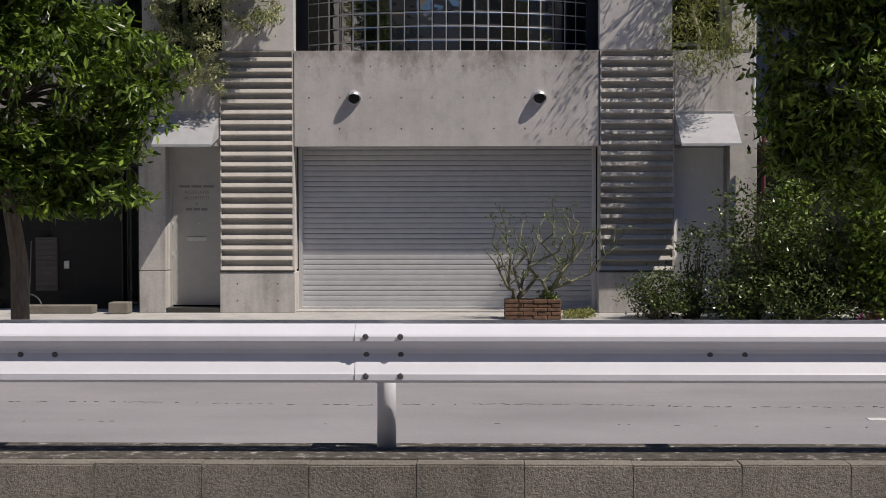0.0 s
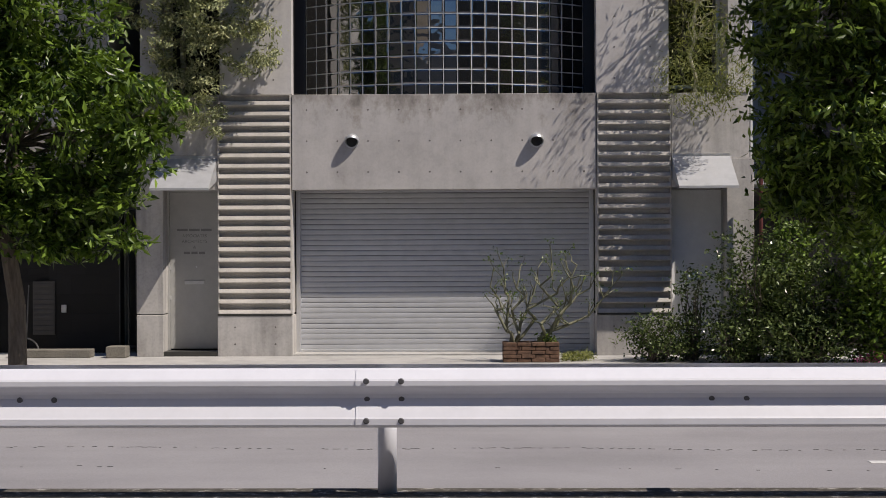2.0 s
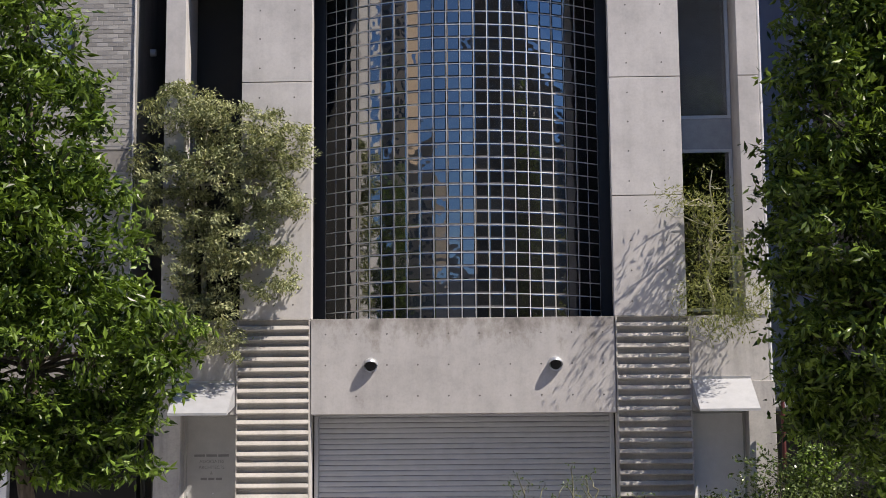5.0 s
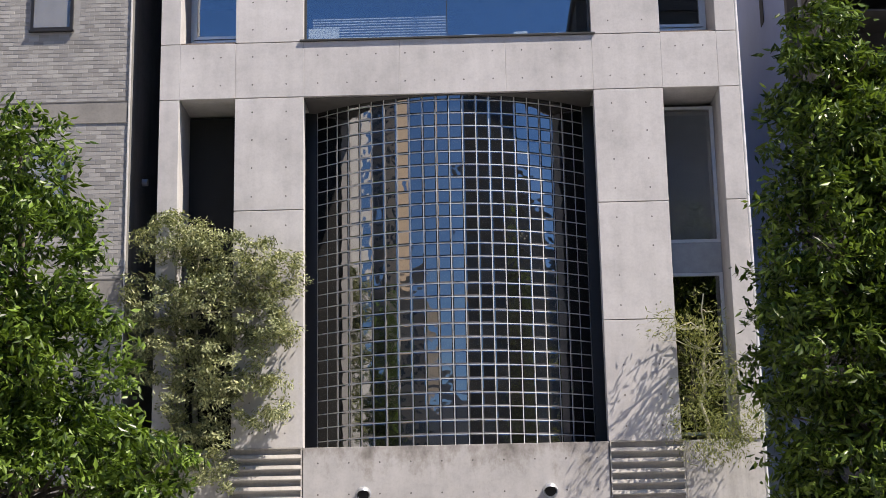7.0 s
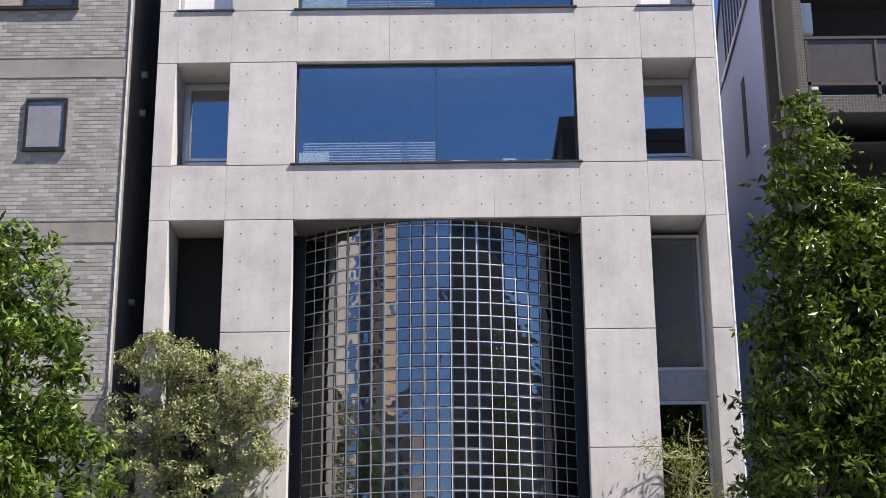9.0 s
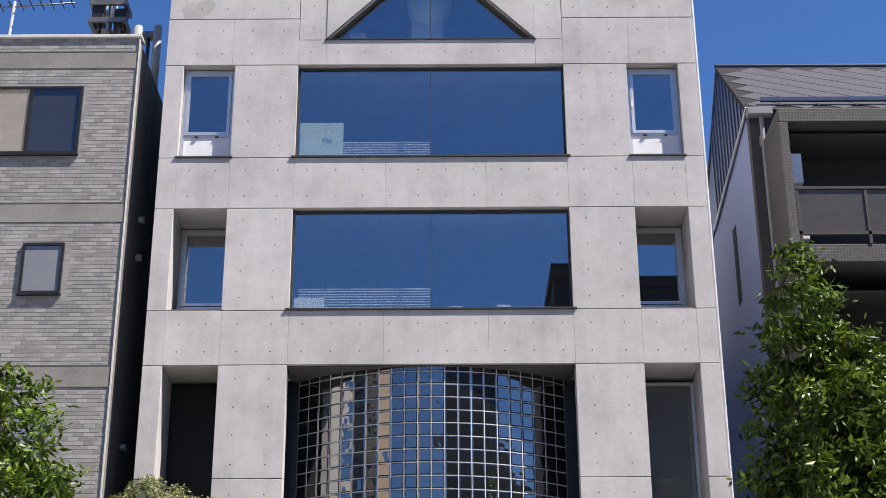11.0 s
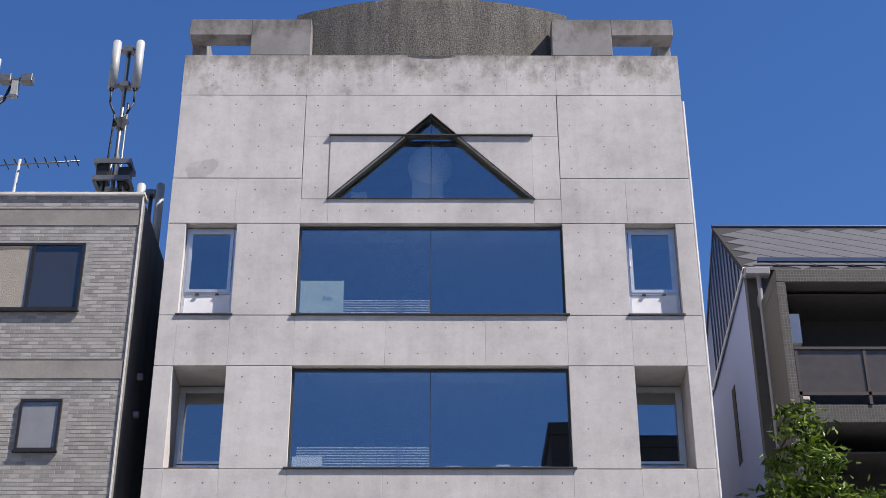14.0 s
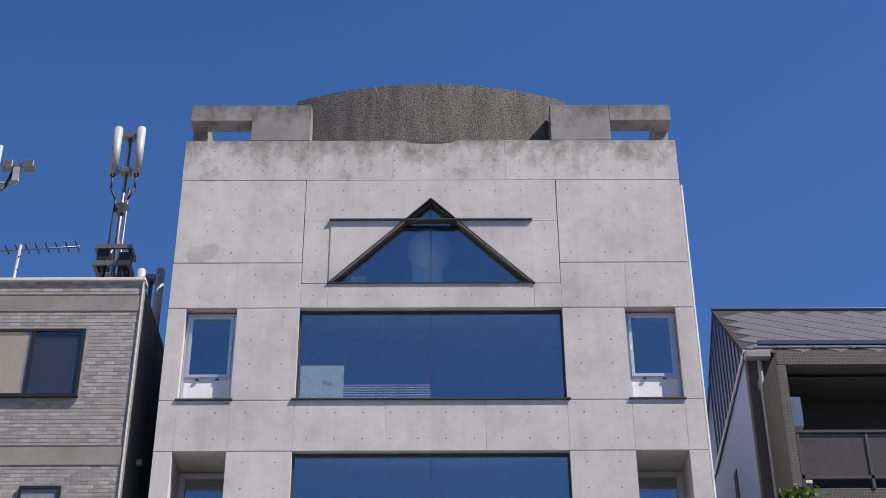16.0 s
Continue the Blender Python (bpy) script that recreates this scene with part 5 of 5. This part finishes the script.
# brick planter with a sparse shrub
M_BRICK = plain("brown_brick", (0.15, 0.085, 0.055), 0.9, 0, 0.5, 14, bump=0.6)
pot = thing("brick_planter", "low brown brick planter in front of the shutter", "planter")
PX0, PX1, PY0, PY1 = 0.83, 1.62, -1.35, -0.95
for r in range(5):
    for side in range(4):
        ln = (PX1 - PX0) if side % 2 == 0 else (PY1 - PY0) - 0.2
        n = 4 if side % 2 == 0 else 1
        for i in range(n):
            a = ln / n
            off = (0.06 if r % 2 else 0.0) if n > 1 else 0
            if side % 2 == 0:
                x0 = PX0 + i * a + (off if i else 0)
                x1 = PX0 + (i + 1) * a + (off if i < n - 1 else 0)
                y0 = PY0 if side == 0 else PY1 - 0.1
                bb = (x0 + 0.004, x1 - 0.004, y0, y0 + 0.1, r * 0.056 + 0.003, r * 0.056 + 0.053)
            else:
                x0 = PX0 if side == 1 else PX1 - 0.1
                bb = (x0, x0 + 0.1, PY0 + 0.102, PY1 - 0.102, r * 0.056 + 0.003, r * 0.056 + 0.053)
            j = random.uniform(-0.006, 0.006)
            part("brick", B((bb[0], bb[1], bb[2] + j, bb[3] + j, bb[4], bb[5] + random.uniform(-0.003, 0.004)), bev=0.007), M_BRICK, pot)
part("soil", B((PX0 + 0.1, PX1 - 0.1, PY0 + 0.1, PY1 - 0.1, 0.0, 0.25)), plain("dark_soil", (0.04, 0.03, 0.022), 0.95), pot)
rng = np.random.default_rng(41)
rose = thing("bare_shrub", "sparse grey-stemmed shrub growing in the brick planter", "shrub")
M_STEM = bark_mat("grey_brown_stem", (0.18, 0.18, 0.12))
tips = []
for bx, ends in ((0.98, ((0.66, 1.22), (0.86, 1.42), (1.06, 1.34), (1.32, 1.28), (1.78, 1.42))), (1.36, ((1.50, 1.64), (1.86, 1.58), (2.06, 1.18), (2.36, 1.22)))):
    for ex, ez in ends:
        bm = bmesh.new()
        tip = Vector((ex, -1.15 + rng.normal(0, 0.2), 0.24 + (ez - 0.24) * 0.83))
        pts = limb(bm, (bx + rng.normal(0, 0.03), -1.15 + rng.normal(0, 0.03), 0.24), tip, 0.026, 0.010, rng, 0.2, 6)
        for p in pts[2:]:
            for k in range(rng.integers(1, 3)):
                q = p + Vector((rng.normal(0, 0.11), rng.normal(0, 0.10), abs(rng.normal(0.17, 0.08))))
                limb(bm, p, q, 0.011, 0.006, rng, 0.25, 3)
                tips += [q]
                if rng.uniform() < 0.5:
                    q2 = q + Vector((rng.normal(0, 0.06), rng.normal(0, 0.05), abs(rng.normal(0.08, 0.04))))
                    limb(bm, q, q2, 0.004, 0.003, rng, 0.2, 2)
                    tips += [q2]
        part("stem", bm, M_STEM, rose, smooth=True)
leaves("foliage", np.array([t[:] for t in tips]), 7, 0.035, 0.045, 0.022, M_LEAF_L, rose, rng, kind="")
leaves("foliage", np.array((1.45, -1.15, 0.32)) + rng.normal(0, 0.05, (40, 3)), 8, 0.03, 0.045, 0.022, M_LEAF_L, rose, rng, kind="")
rng = np.random.default_rng(42)
wd = thing("weeds", "low pale weeds beside the planter", "weeds", kind="stuff")
leaves("foliage", np.stack([rng.uniform(1.68, 2.1, 120), rng.uniform(-1.2, -0.7, 120), rng.uniform(0.01, 0.09, 120)], 1), 8, 0.03, 0.05, 0.018, M_LEAF_B, wd, rng, -0.5)
rng = np.random.default_rng(61)
M_TAR = plain("dark_tar", (0.10, 0.098, 0.095), 0.9)
for yy, amt in ((-9.8, 0.4), (-10.9, 0.05)):
    cr = bmesh.new()
    x = -6.0
    while x < 6:
        ln = rng.uniform(0.008, 0.045)
        if rng.uniform() < amt:
            y0 = yy - 0.03 * x + 0.05 * math.sin(x * 1.7) + rng.normal(0, 0.018)
            box(cr, x, x + ln, y0, y0 + rng.uniform(0.004, 0.010), -0.0495, -0.0465)
        x += ln
    solo("road_crack", cr, M_TAR, "broken dark crack along the asphalt", "crack", "structure")
solo("lane_line", B((3.45, 9.0, -10.68, -10.55, -0.0495, -0.046)), plain("worn_road_paint", (0.6, 0.6, 0.59), 0.8, 0, 0.3, 3), "worn white lane line on the asphalt", "road marking", "structure")


# ---- brick tiles of the neighbour's front ----
def tile_tone(name, island):
    m = Mat(name, 0.6, spec=0.35)
    r = m.random(island)
    c = m.ramp(r, [(0.0, (0.235, 0.226, 0.213)), (0.5, (0.30, 0.29, 0.274)), (1.0, (0.385, 0.372, 0.353))])
    c = m.mix(c, m.ramp(m.noise(m.world_coords(), 1.1, 5), [(0.3, (0.86, 0.86, 0.86)), (0.6, (1, 1, 1))]), 0.8, "MULTIPLY")
    m.color(c).bump(m.noise(m.world_coords(), 70, 3), 0.2, 0.004)
    return m.m


TW, TH = 0.152, 0.060
tv = [(0, 0.001, 0), (TW, 0.001, 0), (TW, 0.001, TH), (0, 0.001, TH), (0.002, -0.003, 0.002), (TW - 0.002, -0.003, 0.002), (TW - 0.002, -0.003, TH - 0.002), (0.002, -0.003, TH - 0.002)]
tf = [(4, 5, 6, 7), (0, 1, 5, 4), (1, 2, 6, 5), (2, 3, 7, 6), (3, 0, 4, 7)]
TILE = bpy.data.meshes.new("brick_tile")
TILE.from_pydata(tv, [], tf)
TILE.materials.append(tile_tone("brick_tile_face", False))
windows = [(-8.33, -5.83, 12.96, 14.32), (-6.61, -5.88, 10.42, 11.41), (-6.61, -5.88, 7.6, 8.58)]
bands = [(14.66, 15.0), (11.79, 12.15), (8.98, 9.35), (6.15, 6.51)]
spots = []
row, z = 0, 6.55
while z < 15.19:
    x = LX - 0.03 - TW
    x += (row % 2) * TW / 2
    while x > -8.7:
        x1 = min(x + TW, LX - 0.026)
        inside = any(a < x1 and x < b and c < z + TH and z < d for a, b, c, d in windows)
        banded = any(a < z + TH and z < b for a, b in bands)
        if not inside and not banded and x + TW <= LX - 0.02:
            spots.append((x, z))
        x -= TW + 0.008
    z += TH + 0.008
    row += 1
near = [q for q in spots if q[1] < 12.0 and q[0] > -6.0][-300:]
chosen = set(near)
for x, z in near:
    o = part("brick_tile", TILE, None, tile_wall)
    o.location = (x, 0.05, z)
vv, ff = [], []
for x, z in spots:
    if (x, z) in chosen:
        continue
    n = len(vv)
    vv += [(x + a, 0.05 + b, z + c) for a, b, c in tv]
    ff += [tuple(i + n for i in f) for f in tf]
me = bpy.data.meshes.new("brick_tile_rest")
me.from_pydata(vv, [], ff)
me.materials.append(tile_tone("brick_tile_rest_face", True))
tagged(part("brick_tile_rest", me, None, tile_wall), kind="stuff")
